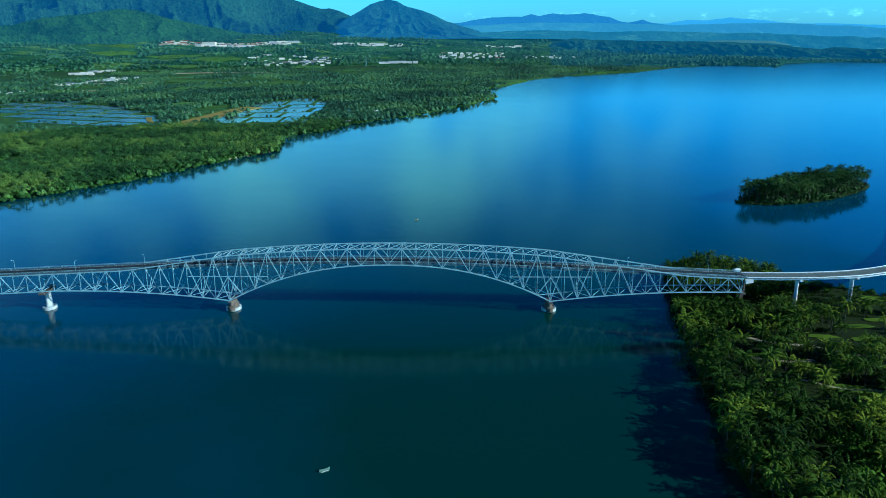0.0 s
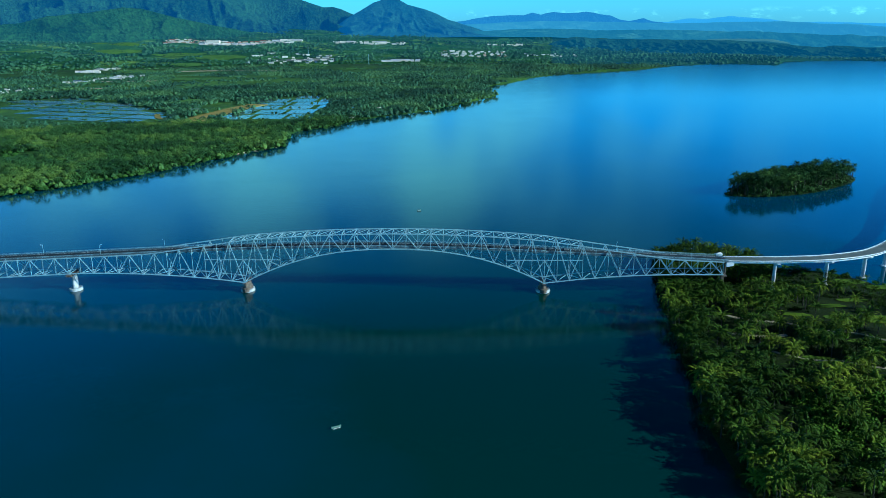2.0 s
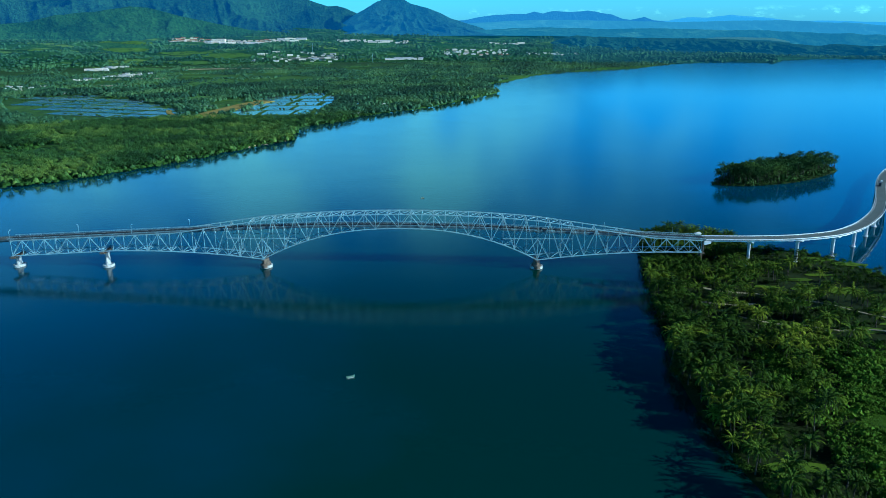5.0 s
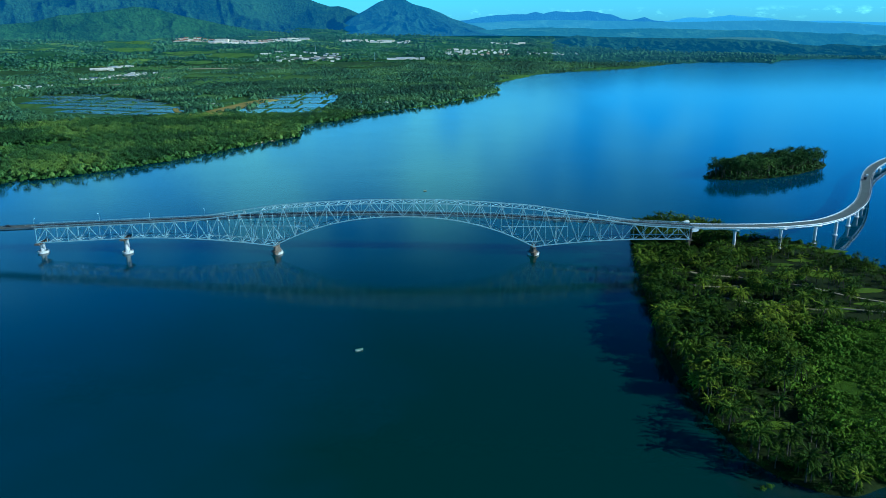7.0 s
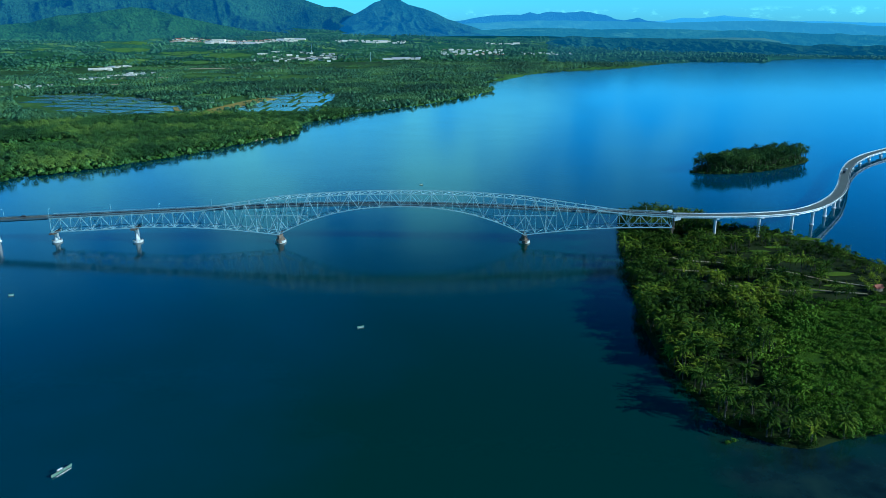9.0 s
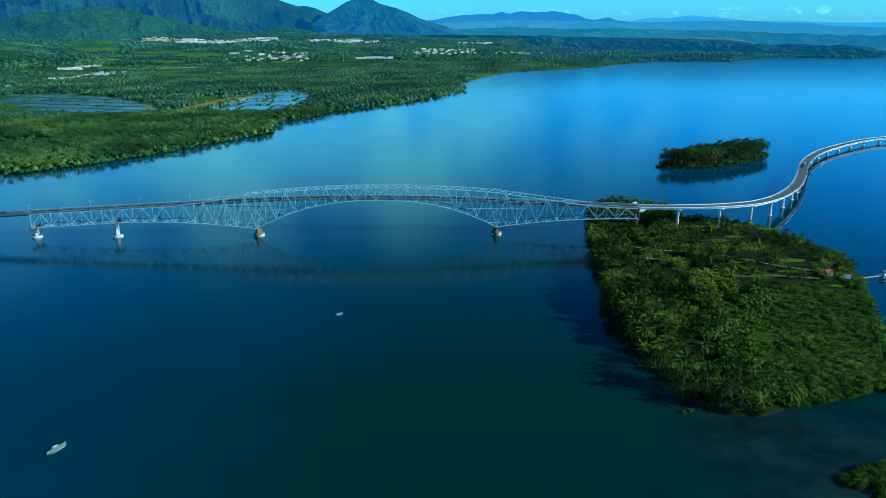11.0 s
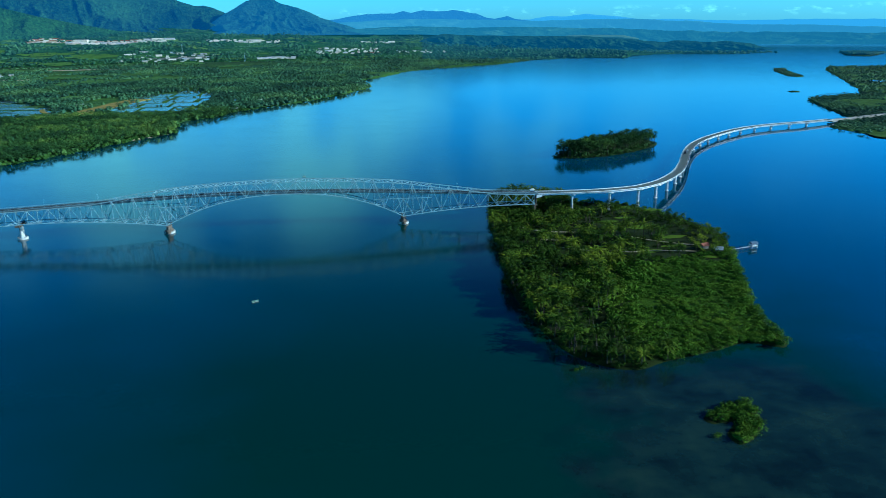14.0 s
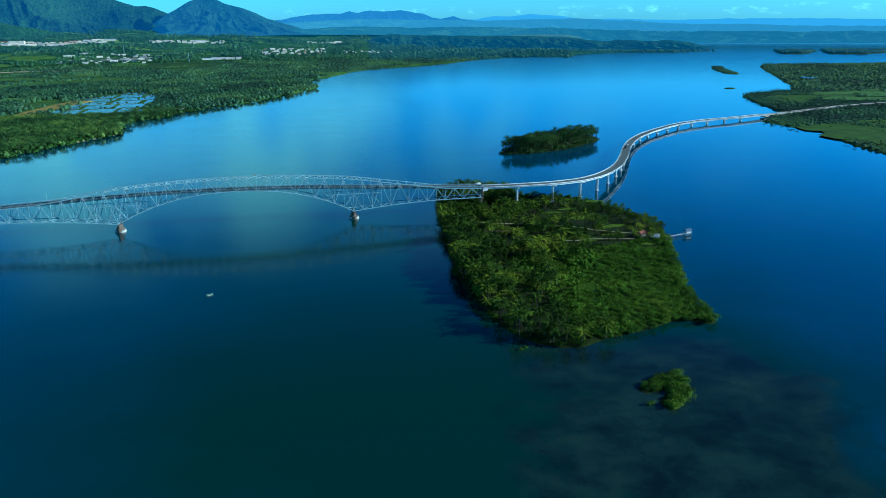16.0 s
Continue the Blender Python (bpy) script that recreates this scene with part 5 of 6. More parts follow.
for k, poly in enumerate(FAR_ISLETS):
    x, y, rng = scatter(poly, (4.5, 4, 8, 9)[k], 60 + k)
    rows = np.stack([x, y, np.full(x.shape, 0.3 + ISLET_LEVEL[k]), rng.uniform(0.5, 0.9, x.size) * (0.55, 0.3, 1.9, 1.9)[k], rng.uniform(0, 6.28, x.size), rng.randint(0, 3, x.size)], 1)
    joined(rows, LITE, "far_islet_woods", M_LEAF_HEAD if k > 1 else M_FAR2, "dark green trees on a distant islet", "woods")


# ---------------------------------------------------------------- fish ponds and open ground
def patch(name, cx, cy, rx, ry, z, mat, label, category, seed, n=26, drape=False):
    """An uneven flat patch of ground a little above its surroundings."""
    rng = random.Random(seed)
    ph = [rng.uniform(0, 6.28) for _ in range(3)]
    bd = Build()
    for i in range(n):
        a = 6.2832 * i / n
        k = 1 + 0.16 * math.sin(2 * a + ph[0]) + 0.1 * math.sin(5 * a + ph[1]) + 0.06 * math.sin(9 * a + ph[2])
        for t in (1.0, 0.8, 0.6, 0.4, 0.2):
            bd.v.append((cx + rx * k * t * math.cos(a), cy + ry * k * t * math.sin(a), z))
    bd.v.append((cx, cy, z))
    m = 5
    for i in range(n):
        j = (i + 1) % n
        bd.f += [(i * m + t, j * m + t, j * m + t + 1, i * m + t + 1) for t in range(m - 1)] + [(i * m + m - 1, j * m + m - 1, n * m)]
    if drape:
        a = np.array(bd.v)
        zz = land_z(a[:, 0], a[:, 1]) + z
        bd.v = [(p[0], p[1], q) for p, q in zip(bd.v, zz)]
    return tagged(part(name, bd, mat), label, category, kind="structure")


for k, (cx, cy, rad) in enumerate(CLEARINGS):
    patch("lawn", cx, cy, rad * 0.95, rad * 0.38, 1.75, M_LAWN, "sunlit short grass in a clearing", "lawn", k)


# raised green sheet added below the bushes, lightens the shaded gaps between them
bd = Build()
flat = [(186, -297), (200, -293), (218, -289), (236, -284), (256, -277), (270, -285), (273, -270), (278, -248), (289, -209), (309, -152), (296, -142), (262, -148), (232, -158), (214, -220)]
mid = (243, -225)
for t, h in ((1.0, 1.2), (0.93, 2.1), (0.6, 2.3), (0.3, 2.3)):
    bd.v += [(mid[0] + (px - mid[0]) * t, mid[1] + (py - mid[1]) * t, h) for px, py in flat]
bd.v.append((*mid, 2.3))
m = len(flat)
for j in range(3):
    bd.f += [(j * m + i, j * m + (i + 1) % m, (j + 1) * m + (i + 1) % m, (j + 1) * m + i) for i in range(m)]
bd.f += [(3 * m + i, 3 * m + (i + 1) % m, 4 * m) for i in range(m)]
tagged(part("ground_thicket", bd, M_THICKET), "added green sheet lightening the gaps of the mangrove thicket", "ground", kind="structure")


def track(name, pts, width, z, mat, label, category):
    line = smooth_line([(x, y, z) for x, y in pts], 4.0)
    w = width / 2
    ob = part(name, Build().sweep(line, [(-w, -0.3), (w, -0.3), (w, 0.0), (-w, 0.0)]), mat)
    return tagged(ob, label, category, kind="structure")


track("path", [(190, -38), (206, -52), (228, -58)], 2.6, 1.72, M_SAND, "pale beaten earth track under the palms", "path")
track("path", [(205, -98), (222, -109), (236, -110), (252, -118), (270, -117), (300, -124)], 1.7, 1.82, M_SAND, "pale beaten earth track across the island", "path")
track("path", [(228, -58), (246, -70), (262, -74), (284, -95), (312, -112)], 1.5, 1.86, M_SAND, "pale beaten earth track across the island", "path")
track("path", [(188, -72), (206, -78), (222, -76)], 2.4, 1.72, M_SAND, "short pale track under the palms", "path")


def ponds(poly, turn, wide, deep, gap, seed):
    """Rows of ponds of uneven length between straight dykes."""
    rng = random.Random(seed)
    c, s = math.cos(turn), math.sin(turn)
    cx, cy = sum(p[0] for p in poly) / len(poly), sum(p[1] for p in poly) / len(poly)
    v0 = -420.0
    while v0 < 420:
        hh = deep * rng.uniform(0.85, 1.2)
        u0 = -480.0 + rng.uniform(0, 60)
        while u0 < 480:
            ww = wide * rng.uniform(0.7, 1.3)
            cs = [(cx + c * u - s * v, cy + s * u + c * v) for u, v in ((u0, v0), (u0 + ww, v0), (u0 + ww + 3, v0 + hh), (u0 + 3, v0 + hh))]
            u0 += ww + gap * rng.uniform(0.6, 1.3)
            if inside(poly, np.array([p[0] for p in cs]), np.array([p[1] for p in cs])).sum() < 2:
                continue
            z = float(land_z(np.array([p[0] for p in cs]), np.array([p[1] for p in cs])).max()) + 0.4
            bd = Build().add([(x, y, z - 0.6) for x, y in cs] + [(x, y, z) for x, y in cs], [(4, 5, 6, 7), (0, 1, 5, 4), (1, 2, 6, 5), (2, 3, 7, 6), (3, 0, 4, 7)])
            ob = part("fish_pond", bd, M_POND)
            tagged(ob, "shallow fish pond between low earth dykes", "pond", "fish ponds")
        v0 += hh + gap


ponds(POND_WEST, -0.30, 78, 46, 12, 3)
ponds(POND_EAST, 0.06, 62, 66, 11, 4)
# shrubs along the dykes
for poly, seed in ((POND_WEST, 301), (POND_EAST, 302)):
    x, y, rng = scatter(poly, 9.0, seed)
    row = np.abs(np.mod(y + 0.30 * x, 98.0) - 50.0) < 6.0
    ok = (row & (rng.rand(x.size) < 0.5)) | (rng.rand(x.size) < 0.012)
    x, y = x[ok], y[ok]
    rows = np.stack([x, y, land_z(x, y) - 0.3, rng.uniform(0.35, 0.8, x.size), rng.uniform(0, 6.28, x.size), rng.randint(0, 3, x.size)], 1)
    joined(rows, UNDER, "dyke_shrubs", M_UNDER, "dark green shrubs along the pond dykes", "bushes")
MEADOWS = [(-800, 1980, 75, 60), (-560, 1262, 48, 60), (-700, 1650, 44, 34), (-695, 1760, 75, 95), (-380, 2480, 50, 40), (-830, 2250, 60, 50), (-1504, 3060, 110, 60), (-1208, 3000, 110, 60),
           (-1147, 2366, 80, 60), (-1850, 2880, 120, 80), (-560, 2640, 60, 60), (-1000, 2900, 110, 70), (-1620, 3330, 150, 60), (-1050, 2620, 60, 60)]
for k, (cx, cy, rx, ry) in enumerate(MEADOWS):
    patch("field", cx, cy, rx, ry, 1.6, M_MEADOW, "bright green open field on the plain", "field", 50 + k, 40, True)
# shrubs standing about the open fields
for k, (cx, cy, rx, ry) in enumerate(MEADOWS):
    rng = np.random.RandomState(400 + k)
    n = int(rx * ry / 75)
    x, y = cx + rng.normal(0, 0.6, n) * rx, cy + rng.normal(0, 0.6, n) * ry
    ok = grid_noise(x, y, 45, 410 + k, 2) > -0.05
    x, y = x[ok], y[ok]
    rows = np.stack([x, y, land_z(x, y) - 0.3, rng.uniform(0.5, 1.1, x.size), rng.uniform(0, 6.28, x.size), rng.randint(0, 3, x.size)], 1)
    joined(rows, UNDER, "field_shrubs", M_FAR2, "scattered green shrubs in an open field", "bushes")
patch("field", -950, 1640, 50, 16, 1.2, M_SAND, "bare pale field on the plain", "field", 70, 40, True)
patch("yard", -1195, 3478, 250, 34, 1.4, M_SAND, "pale bare factory yard at the foot of the hills", "field", 71, 40, True)
patch("yard", -640, 2860, 150, 70, 1.2, M_YARD, "grey bare yard between industrial sheds", "field", 72, 40, True)


for k, (pts, w, m, lab) in enumerate((([(-440, 885), (-440, 960), (-428, 1040), (-416, 1120), (-395, 1190)], 42, M_TAN, "orange-tan bare earth strip between the fish ponds"),
                                  ([(-455, 880), (-480, 905), (-520, 950), (-545, 1010)], 10, M_TAN, "tan earth dyke beside the fish ponds"),
                                  ([(-1130, 1890), (-1010, 1905), (-900, 1925)], 22, M_SAND, "pale dirt track across the plain"),
                                  ([(-1000, 2380), (-820, 2420), (-620, 2400)], 26, M_SAND, "pale dirt track across the far plain"))):
    line = smooth_line([(x, y, float(land_z(np.array([x]), np.array([y]))[0]) + 1.3) for x, y in pts], 20)
    tagged(part("field", Build().sweep(line, [(-w / 2, -3), (w / 2, -3), (w / 2, 0), (-w / 2, 0)]), m), lab, "field", kind="structure")
for k, (cx, cy, rx, ry, m) in enumerate(((1085, 800, 55, 44, M_MARSH), (1140, 760, 40, 26, M_MEADOW), (1240, 850, 80, 30, M_MEADOW), (1280, 800, 60, 34, M_MEADOW), (1040, 740, 34, 30, M_MARSH), (1190, 730, 60, 24, M_MEADOW), (1060, 690, 34, 14, M_MARSH),
                                         (870, 380, 62, 62, M_MARSH), (830, 290, 44, 62, M_MARSH), (900, 300, 60, 70, M_MARSH), (960, 430, 60, 40, M_MARSH), (870, 200, 70, 60, M_MARSH))):
    patch("field", cx, cy, rx, ry, 0.5, m, "bright green field on the eastern land" if m is M_MEADOW else "dull green marsh grass on the eastern land", "field", 90 + k, 40, True)
patch("pond", 1432, 1256, 20, 34, 0.6, M_POND, "small pale pond among the eastern woods", "pond", 110, 30, True)


x, y, rng = scatter([(770, 160), (800, 330), (830, 380), (960, 440), (1010, 420), (960, 250), (900, 140)], 8.0, 303)
ok = inside(EAST_LAND, x, y) & inside(EAST_LAND, x - 6, y) & (grid_noise(x, y, 45, 12, 3) > 0.0)
x, y = x[ok], y[ok]
rows = np.stack([x, y, land_z(x, y) + 0.2, rng.uniform(0.2, 0.6, x.size), rng.uniform(0, 6.28, x.size), rng.randint(0, 3, x.size)], 1)
joined(rows, UNDER, "marsh_shrubs", M_UNDER, "dark green shrubs on the eastern marsh", "bushes")


# ---------------------------------------------------------------- buildings on the plain
def building(x, y, w, d, h, turn, roof, label, group, gable=0.25):
    z = float(land_z(np.array([x]), np.array([y]))[0])
    ob = thing("building", label, "building", group, at=(x, y, z))
    ob.rotation_euler.z = turn
    part("wall", Build().box(-w / 2, -d / 2, -1.5, w / 2, d / 2, h), M_WALL, ob)
    e = 0.5
    g = d * gable
    bd = Build().add([(-w / 2 - e, -d / 2 - e, h), (w / 2 + e, -d / 2 - e, h), (w / 2 + e, d / 2 + e, h), (-w / 2 - e, d / 2 + e, h), (-w / 2 - e, 0, h + g), (w / 2 + e, 0, h + g)],
                     [(0, 1, 5, 4), (2, 3, 4, 5), (3, 0, 4), (1, 2, 5), (3, 2, 1, 0)])
    part("roof", bd, roof, ob)
    n = max(2, int(w / 6))
    if h > 5:
        for i in range(min(n, 8)):
            u = -w / 2 + w * (i + 0.5) / min(n, 8)
            part("window", Build().box(u - 0.9, -d / 2 - 0.06, h * 0.45, u + 0.9, -d / 2 + 0.1, h * 0.45 + 1.6), M_DARK, ob)
    return ob


def cluster(corner_a, corner_b, count, size, roofs, label, group, seed, turn=0.1):
    """Buildings in loose rows between two corners."""
    rng = random.Random(seed)
    n = int(count * 2.6)
    lx, ly = abs(corner_b[0] - corner_a[0]), abs(corner_b[1] - corner_a[1])
    rows = max(2, min(6, round(math.sqrt(n * ly / lx * 0.7))))
    per = math.ceil(n / rows)
    for i in range(rows * per):
        if rng.random() < 0.14:
            continue
        x = corner_a[0] + (corner_b[0] - corner_a[0]) * (i % per + rng.uniform(0.2, 0.8)) / per
        y = corner_a[1] + (corner_b[1] - corner_a[1]) * (i // per + rng.uniform(0.3, 0.7)) / rows
        here = size * rng.choice((0.3, 0.4, 0.55, 0.75))
        building(x, y, here * rng.uniform(0.8, 1.35), here * rng.uniform(0.35, 0.55), rng.uniform(2.4, 3.8) * (size / 20) ** 0.3, turn + rng.uniform(-0.08, 0.08), rng.choice(roofs), label, group)


RW, RG, RR, RB = M_ROOF_WHITE, M_ROOF_GREY, M_ROOF_RED, M_ROOF_BLUE
cluster((-1451, 3440), (-930, 3560), 26, 34, [RR, RR, RW], "low row building with a rust-red roof in the far town", "far town", 71)
building(-1214, 3500, 66, 26, 14, 0.05, RW, "large white factory hall in the far town", "far town", 0.08)
cluster((-1300, 3420), (-770, 3480), 14, 60, [RW, RW, RG], "long white industrial shed in the far town", "far town", 72)
cluster((-855, 2660), (-480, 3060), 18, 34, [RG, RW, RW, RB], "pale sheet-roofed shed on the plain", "plain buildings", 73)
cluster((-606, 3480), (-258, 3540), 9, 40, [RW, RG, RW], "long white shed at the foot of the hills", "far town", 74)
cluster((-291, 2790), (-147, 2840), 6, 34, [RG, RG], "long grey-blue sheet-roofed shed", "plain buildings", 75)
cluster((-65, 3010), (233, 3290), 22, 26, [RR, RW, RW, RG], "small white or red-roofed house of a housing estate", "housing estate", 76)
cluster((161, 3590), (330, 3640), 5, 44, [RW], "white building before the distant hills", "far town", 77)
cluster((300, 3050), (560, 3200), 8, 22, [RW, RG], "small white house on the far plain", "housing estate", 82)
cluster((-1330, 2290), (-1250, 2340), 2, 44, [RW], "long white hall on the plain", "plain buildings", 78)
cluster((-1320, 2400), (-1240, 2470), 5, 24, [RG, RW], "grey-roofed building on the plain", "plain buildings", 79)
cluster((-1150, 1830), (-1080, 1900), 4, 24, [RB, RW, RG], "house with a pale roof among palms", "plain buildings", 80)
cluster((-1120, 1960), (-1030, 2160), 10, 22, [RG, RW, RG], "grey sheet-roofed shed on the plain", "plain buildings", 81)
cluster((-1230, 1480), (-1100, 1640), 8, 14, [RW, RG], "small hut beside the fish ponds", "pond huts", 83)
building(-962, 1392, 26, 8, 2.6, 0.1, RW, "long low white-roofed shed beside the ponds", "pond huts")
cluster((-520, 1040), (-470, 1090), 3, 12, [RG, RB], "dark hut between the fish ponds", "pond huts", 84)
building(-122, 1076, 14, 7, 4, 0.6, RW, "white house on the wooded shore", "shore houses")
building(-160, 925, 12, 6, 3.5, 0.6, RG, "grey-roofed house on the wooded shore", "shore houses")



def radio_mast(x, y, height):
    z = float(land_z(np.array([x]), np.array([y]))[0])
    ob = thing("radio_mast", "slender grey lattice radio mast on the plain", "mast", "radio masts", at=(x, y, z))
    for sx, sy in ((-1, -1), (1, -1), (1, 1), (-1, 1)):
        part("leg", Build().beam((sx * 1.6, sy * 1.6, -1), (sx * 0.3, sy * 0.3, height), 0.3, 0.3, (1, 0, 0)), M_STEEL, ob)
    for i in range(1, 9):
        r = 1.6 - 1.3 * i / 9
        part("ring", Build().box(-r, -r, height * i / 9, r, r, height * i / 9 + 0.25), M_STEEL, ob)


radio_mast(-646, 3027, 45)
radio_mast(-340, 2700, 40)
# low wall along the wooded shore
line = smooth_line([(-262, 543, 0.9), (-248, 566, 0.9), (-233, 589, 0.9), (-220, 609, 0.9)], 6)
ob = part("seawall", Build().sweep(line, [(-0.3, -2.5), (0.3, -2.5), (0.2, 0.1), (-0.2, 0.1)]), M_SAND)
tagged(ob, "pale concrete seawall at the edge of the woods", "wall", kind="structure")

# road across the eastern land
east_line = smooth_line([(826.3, 528.2, 5.4), (880, 552, 4.6), (940, 580, 4.2), (1010, 610, 4.0), (1100, 640, 3.6), (1180, 655, 3.0)], 8)
ob = part("road", Build().sweep(east_line, [(-5.0, -4.0), (5.0, -4.0), (2.8, 0.0), (-2.8, 0.0)]), M_ROAD)
tagged(ob, "pale road on an embankment across wooded land", "road", kind="structure")


# ---------------------------------------------------------------- shore hut and pavilion over the water
hut = thing("shore_hut", "small hut with a pale sheet roof at the island shore", "hut", at=(315, -128, 1.8))
hut.rotation_euler.z = -0.5
hut.scale = (0.72, 0.72, 0.8)
part("wall", Build().box(-4.0, -2.6, 0, 4.0, 2.6, 2.6), M_WOOD, hut, "weathered plank walls")
part("roof", Build().add([(-4.8, -3.6, 2.5), (4.8, -3.6, 2.5), (4.8, 3.6, 2.5), (-4.8, 3.6, 2.5), (-4.8, 0, 5.2), (4.8, 0, 5.2)], [(0, 1, 5, 4), (2, 3, 4, 5), (3, 0, 4), (1, 2, 5), (3, 2, 1, 0)]), M_ROOF_GREY, hut, "pale sheet-metal roof")
part("door", Build().box(-0.5, -2.68, 0.05, 0.5, -2.58, 2.0), M_DARK, hut)
shed = thing("shore_hut", "small hut with a rust-red roof beside the pale-roofed hut", "hut", at=(309, -118, 1.8))
shed.rotation_euler.z = 0.3
part("wall", Build().box(-2.6, -1.9, 0, 2.6, 1.9, 2.4), M_WOOD, shed)
part("roof", Build().add([(-3.2, -2.6, 2.3), (3.2, -2.6, 2.3), (3.2, 2.6, 2.3), (-3.2, 2.6, 2.3), (-3.2, 0, 4.2), (3.2, 0, 4.2)], [(0, 1, 5, 4), (2, 3, 4, 5), (3, 0, 4), (1, 2, 5), (3, 2, 1, 0)]), M_ROOF_RED, shed, "rust-red sheet roof")
jet = thing("jetty", "narrow pale plank jetty on thin posts", "jetty", at=(0, 0, 0))
ja, jb = Vector((321, -126, 1.6)), Vector((345, -118.5, 1.6))
u = (jb - ja).normalized()
side = Vector((-u.y, u.x, 0))
for i in range(24):
    p = ja.lerp(jb, (i + 0.5) / 24)
    part("plank", Build().beam(p - side * 0.8, p + side * 0.8, 0.9, 0.09), M_CONC, jet)
for i in range(7):
    for s in (-1, 1):
        p = ja.lerp(jb, i / 6) + side * 0.7 * s
        part("post", Build().beam(p - Vector((0, 0, 4)), p - Vector((0, 0, 0.05)), 0.18, 0.18, (1, 0, 0)), M_WOOD, jet)
pav = thing("water_pavilion", "stilted pavilion over the water with a dark blue-grey gable roof", "pavilion", at=(347.6, -117.5, 1.6))
pav.rotation_euler.z = 0.25
pav.scale = (0.64, 0.64, 0.74)
part("floor", Build().box(-4, -3, -0.1, 4, 3, 0.12), M_WOOD, pav)
part("roof", Build().add([(-4.8, -3.8, 2.7), (4.8, -3.8, 2.7), (4.8, 3.8, 2.7), (-4.8, 3.8, 2.7), (-4.8, 0, 4.8), (4.8, 0, 4.8)], [(0, 1, 5, 4), (2, 3, 4, 5), (3, 0, 4), (1, 2, 5), (3, 2, 1, 0)]), M_ROOF_BLUE, pav, "dark blue-grey sheet roof")
part("wall", Build().box(-3.4, -2.5, 0.121, 3.4, 2.5, 1.3), M_WHITE, pav, "low white railing wall")
for sx in (-3.6, 0, 3.6):
    for sy in (-2.7, 2.7):
        part("post", Build().box(sx - 0.12, sy - 0.12, -5, sx + 0.12, sy + 0.12, 2.75), M_WHITE, pav)


# ---------------------------------------------------------------- boats
def outrigger(x, y, heading, length, label, canopy):
    b = thing("outrigger_boat", label, "boat", "boats on the strait", at=(x, y, 0.0))
    b.rotation_euler.z = heading
    h = length / 2
    bd = Build()
    st = [(-1.0, 0.25, 0.55), (-0.7, 0.75, 0.1), (0.0, 0.9, 0.0), (0.6, 0.7, 0.1), (0.88, 0.3, 0.3), (1.04, 0.04, 0.75)]
    for t, w, k in st:
        ww = w * length * 0.032
        bd.v += [(t * h, -ww, 0.85 + k * 0.7), (t * h, -ww * 0.55, -0.25 + k * 0.5), (t * h, ww * 0.55, -0.25 + k * 0.5), (t * h, ww, 0.85 + k * 0.7), (t * h, ww * 0.7, 0.6 + k * 0.7), (t * h, -ww * 0.7, 0.6 + k * 0.7)]
    for j in range(len(st) - 1):
        bd.f += [(j * 6 + i, (j + 1) * 6 + i, (j + 1) * 6 + (i + 1) % 6, j * 6 + (i + 1) % 6) for i in range(6)]
    bd.f += [(5, 4, 3, 2, 1, 0), tuple(range((len(st) - 1) * 6, len(st) * 6))]
    part("hull", bd, M_GREENHULL, b, "pale green hull")
    for s in (-1, 1):
        part("outrigger", Build().beam((-h * 0.75, s * length * 0.14, 0.12), (h * 0.75, s * length * 0.14, 0.2), 0.13, 0.13), M_WHITE, b)
    for t in (-0.5, 0.05, 0.5):
        part("cross_arm", Build().beam((t * h, -length * 0.15, 0.5), (t * h, length * 0.15, 0.5), 0.12, 0.12), M_WOOD, b)
    if canopy:
        part("canopy", Build().add([(-h * 0.4, -0.5, 1.7), (h * 0.1, -0.5, 1.7), (h * 0.1, 0.5, 1.7), (-h * 0.4, 0.5, 1.7), (-h * 0.4, 0, 1.9), (h * 0.1, 0, 1.9)],
                                   [(0, 1, 5, 4), (2, 3, 4, 5), (3, 0, 4), (1, 2, 5), (3, 2, 1, 0)]), M_WHITE, b, "white awning")
        for t in (-0.36, 0.06):
            for s in (-0.42, 0.42):
                part("post", Build().box(t * h - 0.05, s - 0.05, 0.7, t * h + 0.05, s + 0.05, 1.75), M_WOOD, b)
    return b


outrigger(-9.5, -178.3, 0.5, 4.2, "small pale green outrigger boat lying still on the water", False)
outrigger(-106, -327, 1.15, 9.0, "pale green outrigger boat with a white awning on the water", True)
outrigger(3, 223, 0.3, 3.4, "small white outrigger boat on the strait", False)
outrigger(-240, -127, 0.5, 3.2, "small dark outrigger boat on the strait", False)


# ---------------------------------------------------------------- on the bridge
def street_lamp(x, y, z, toward):
    ob = thing("street_lamp", "grey steel street lamp with a single arm on the bridge edge", "street lamp", "bridge lamps", at=(x, y, z))
    part("pole", Build().lathe([(0.11, 0), (0.06, 6.2)], 8), M_STEEL, ob)
    part("arm", Build().beam((0, 0, 6.0), (0, toward * 1.8, 6.5), 0.08, 0.08), M_STEEL, ob)
    part("lamp_head", Build().box(-0.16, min(toward * 1.8, toward * 2.4), 6.45, 0.16, max(toward * 1.8, toward * 2.4), 6.58), M_WHITE, ob)


for x, s in ((-318, 1), (-276, -1), (-231, 1), (-188, -1), (-150, 1), (143, 1), (188, -1)):
    street_lamp(x, s * 5.15, deck_z(x) + 0.2, -s)

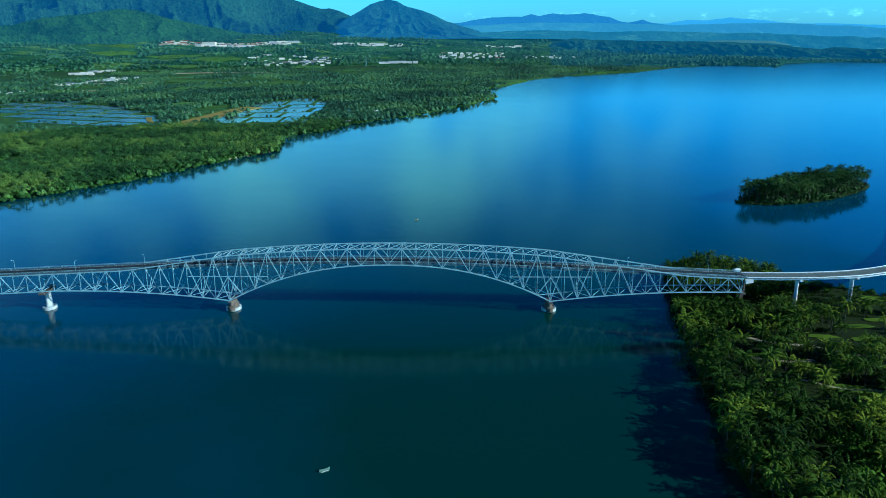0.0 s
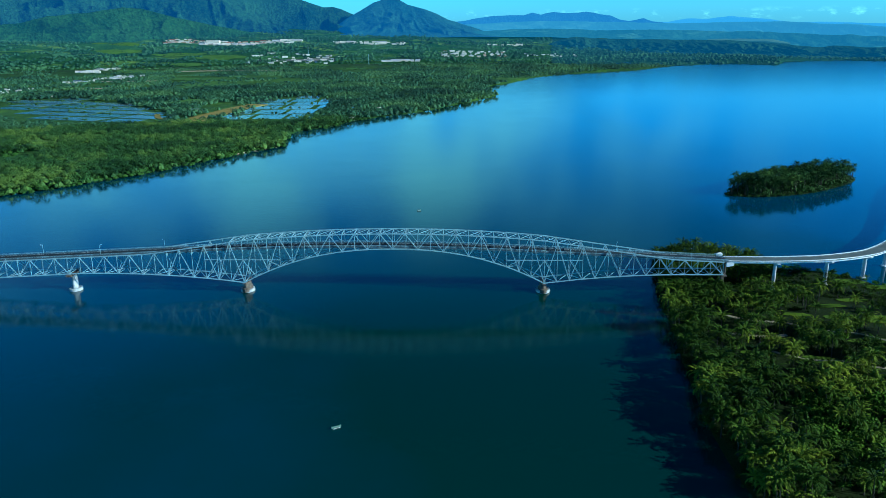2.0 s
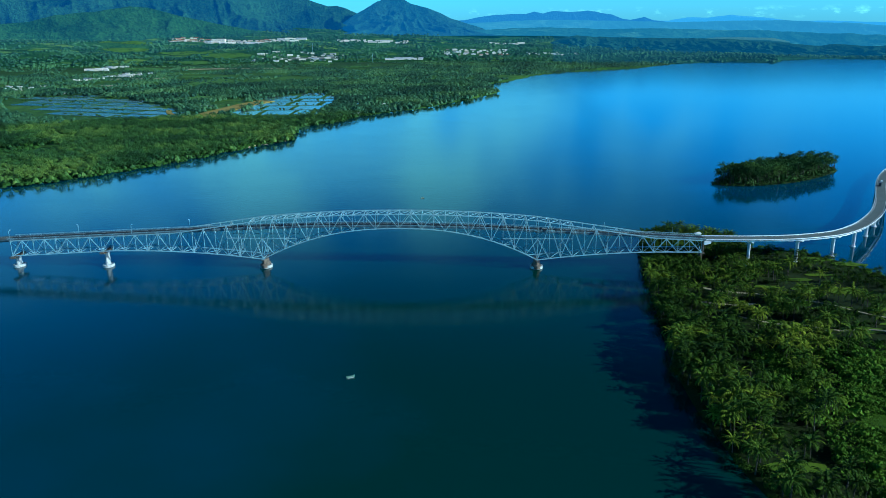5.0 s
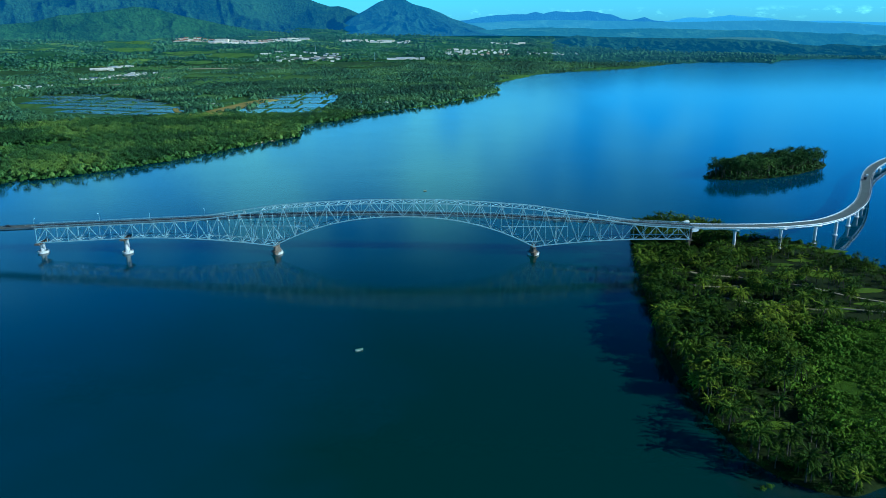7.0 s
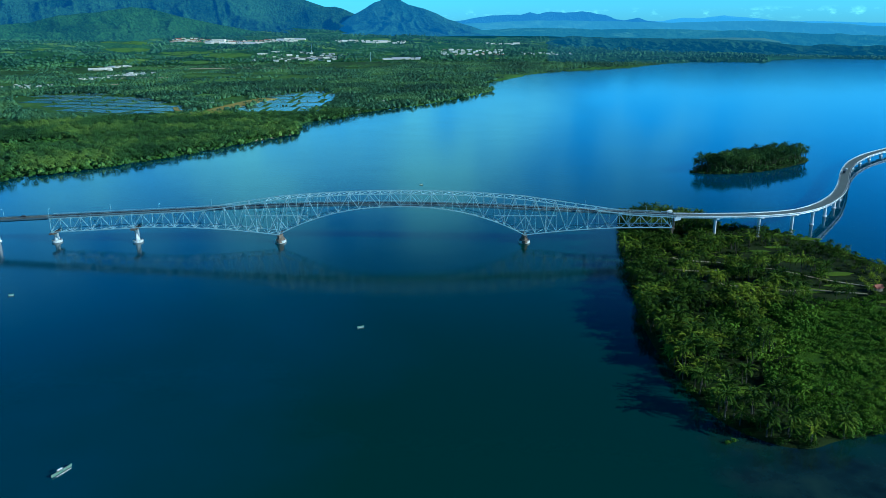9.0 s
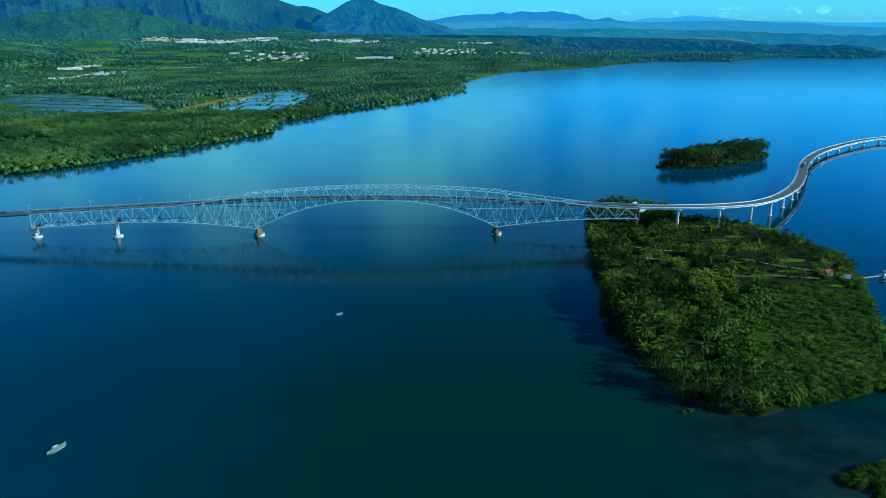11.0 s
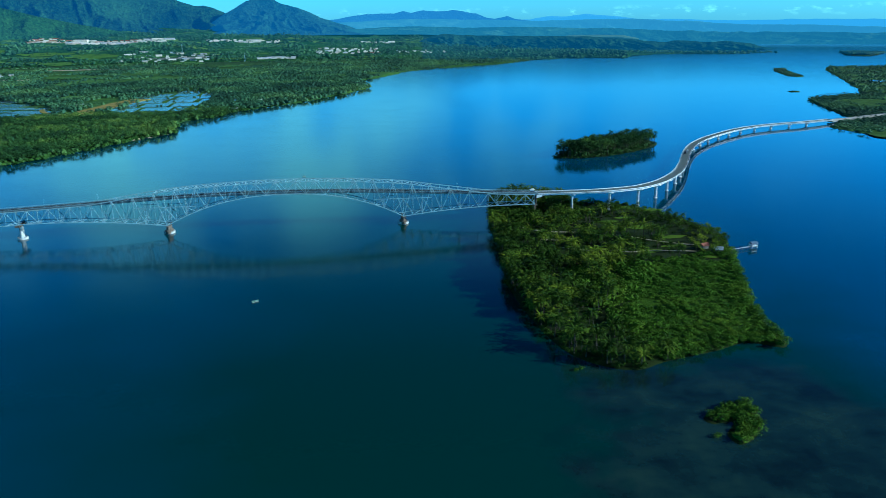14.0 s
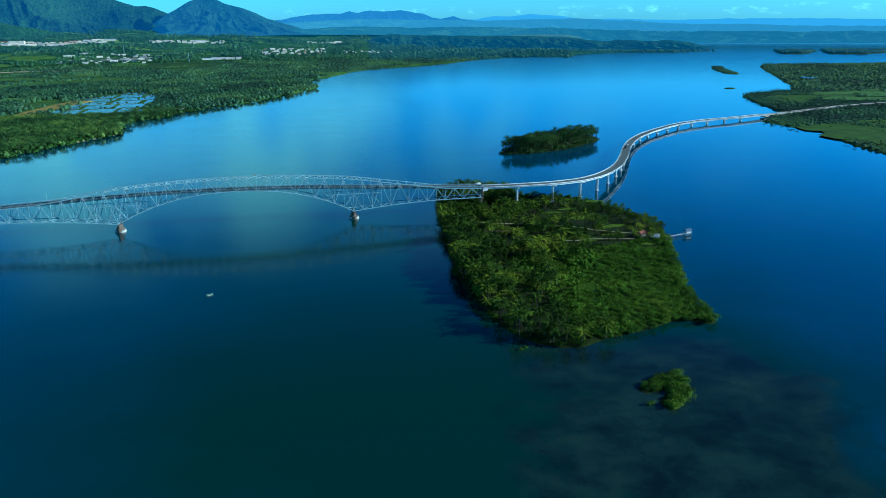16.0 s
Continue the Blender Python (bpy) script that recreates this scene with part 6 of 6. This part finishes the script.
# white concrete shoulders where truss and viaduct meet
ob = thing("bridge_shoulder", "white concrete block at the joint of truss and viaduct", "bridge joint", "bridge joints", at=(END_E + 4, -6.4, deck_z(END_E)))
part("block", Build().add([(-2.2, -1.1, -3.2), (2.2, -1.1, -2.4), (2.2, 1.0, -2.4), (-2.2, 1.0, -3.2), (-2.2, -1.1, -1.0), (2.2, -1.1, -1.0), (2.2, 1.0, -1.0), (-2.2, 1.0, -1.0)],
                          [(3, 2, 1, 0), (4, 5, 6, 7), (0, 1, 5, 4), (1, 2, 6, 5), (2, 3, 7, 6), (3, 0, 4, 7)]), M_WHITE, ob)
ob = thing("toll_hut", "small white hut at the edge of the bridge road", "hut", at=(END_E + 1, 6.6, deck_z(END_E) - 0.2))
part("wall", Build().box(-1.6, -0.8, 0, 1.6, 0.9, 1.3), M_WHITE, ob)
part("roof", Build().add([(-2.8, -1.1, 1.3), (2.4, -1.1, 1.3), (2.4, 1.2, 1.3), (-2.8, 1.2, 1.3), (0.2, 0, 2.5), (1.2, 0, 2.5)], [(0, 1, 5, 4), (2, 3, 4, 5), (3, 0, 4), (1, 2, 5), (3, 2, 1, 0)]), M_ROOF_WHITE, ob)


def truck(x, y, z, turn):
    ob = thing("truck", "dark box truck on the curved viaduct", "truck", "vehicles on the bridge", at=(x, y, z))
    ob.rotation_euler.z = turn
    part("cargo_box", Build().box(-4.2, -1.2, 0.9, 1.9, 1.2, 3.4), M_DARK, ob, "dark cargo box")
    part("cab", Build().add([(2.0, -1.15, 0.5), (4.1, -1.15, 0.5), (4.1, 1.15, 0.5), (2.0, 1.15, 0.5), (2.0, -1.1, 2.7), (3.4, -1.1, 2.7), (3.4, 1.1, 2.7), (2.0, 1.1, 2.7)],
                            [(3, 2, 1, 0), (4, 5, 6, 7), (0, 1, 5, 4), (1, 2, 6, 5), (2, 3, 7, 6), (3, 0, 4, 7)]), M_WHITE, ob, "white cab")
    part("chassis", Build().box(-4.1, -0.6, 0.5, 2.0, 0.6, 0.89), M_DARK, ob)
    for a in (-3.2, -1.9, 3.0):
        for s in (-1.0, 1.0):
            part("wheel", Build().beam((a, s - 0.15, 0.46), (a, s + 0.15, 0.46), 0.9, 0.9), M_TYRE, ob)


truck(453.5, 240.5, 8.55, 1.08)


def car(x, y, z, turn, paint, label):
    ob = thing("car", label, "car", "vehicles on the bridge", at=(x, y, z))
    ob.rotation_euler.z = turn
    prof = [(-2.1, 0.35), (2.1, 0.35), (2.15, 0.8), (1.1, 0.95), (0.6, 1.45), (-1.3, 1.45), (-2.1, 0.95)]
    n = len(prof)
    bd = Build().add([(a, -0.85, b) for a, b in prof] + [(a, 0.85, b) for a, b in prof], [tuple(range(n)), tuple(reversed(range(n, 2 * n)))] + [(i, i + n, (i + 1) % n + n, (i + 1) % n) for i in range(n)])
    part("body", bd, paint, ob)
    part("window", Build().box(-1.1, -0.87, 1.0, 0.55, 0.87, 1.36), M_DARK, ob)
    for a in (-1.3, 1.3):
        for s in (-0.8, 0.8):
            part("wheel", Build().beam((a, s - 0.1, 0.32), (a, s + 0.1, 0.32), 0.6, 0.6), M_TYRE, ob)
    return ob


car(208, -2.2, deck_z(208) + 0.06, 0.1, M_DARK, "dark saloon car on the bridge road")
car(466, 262, 8.2, 1.06, M_WHITE, "white car on the curved viaduct")
car(-300, 2.0, deck_z(-300) + 0.06, 0.0, M_DARK, "dark car on the approach viaduct")
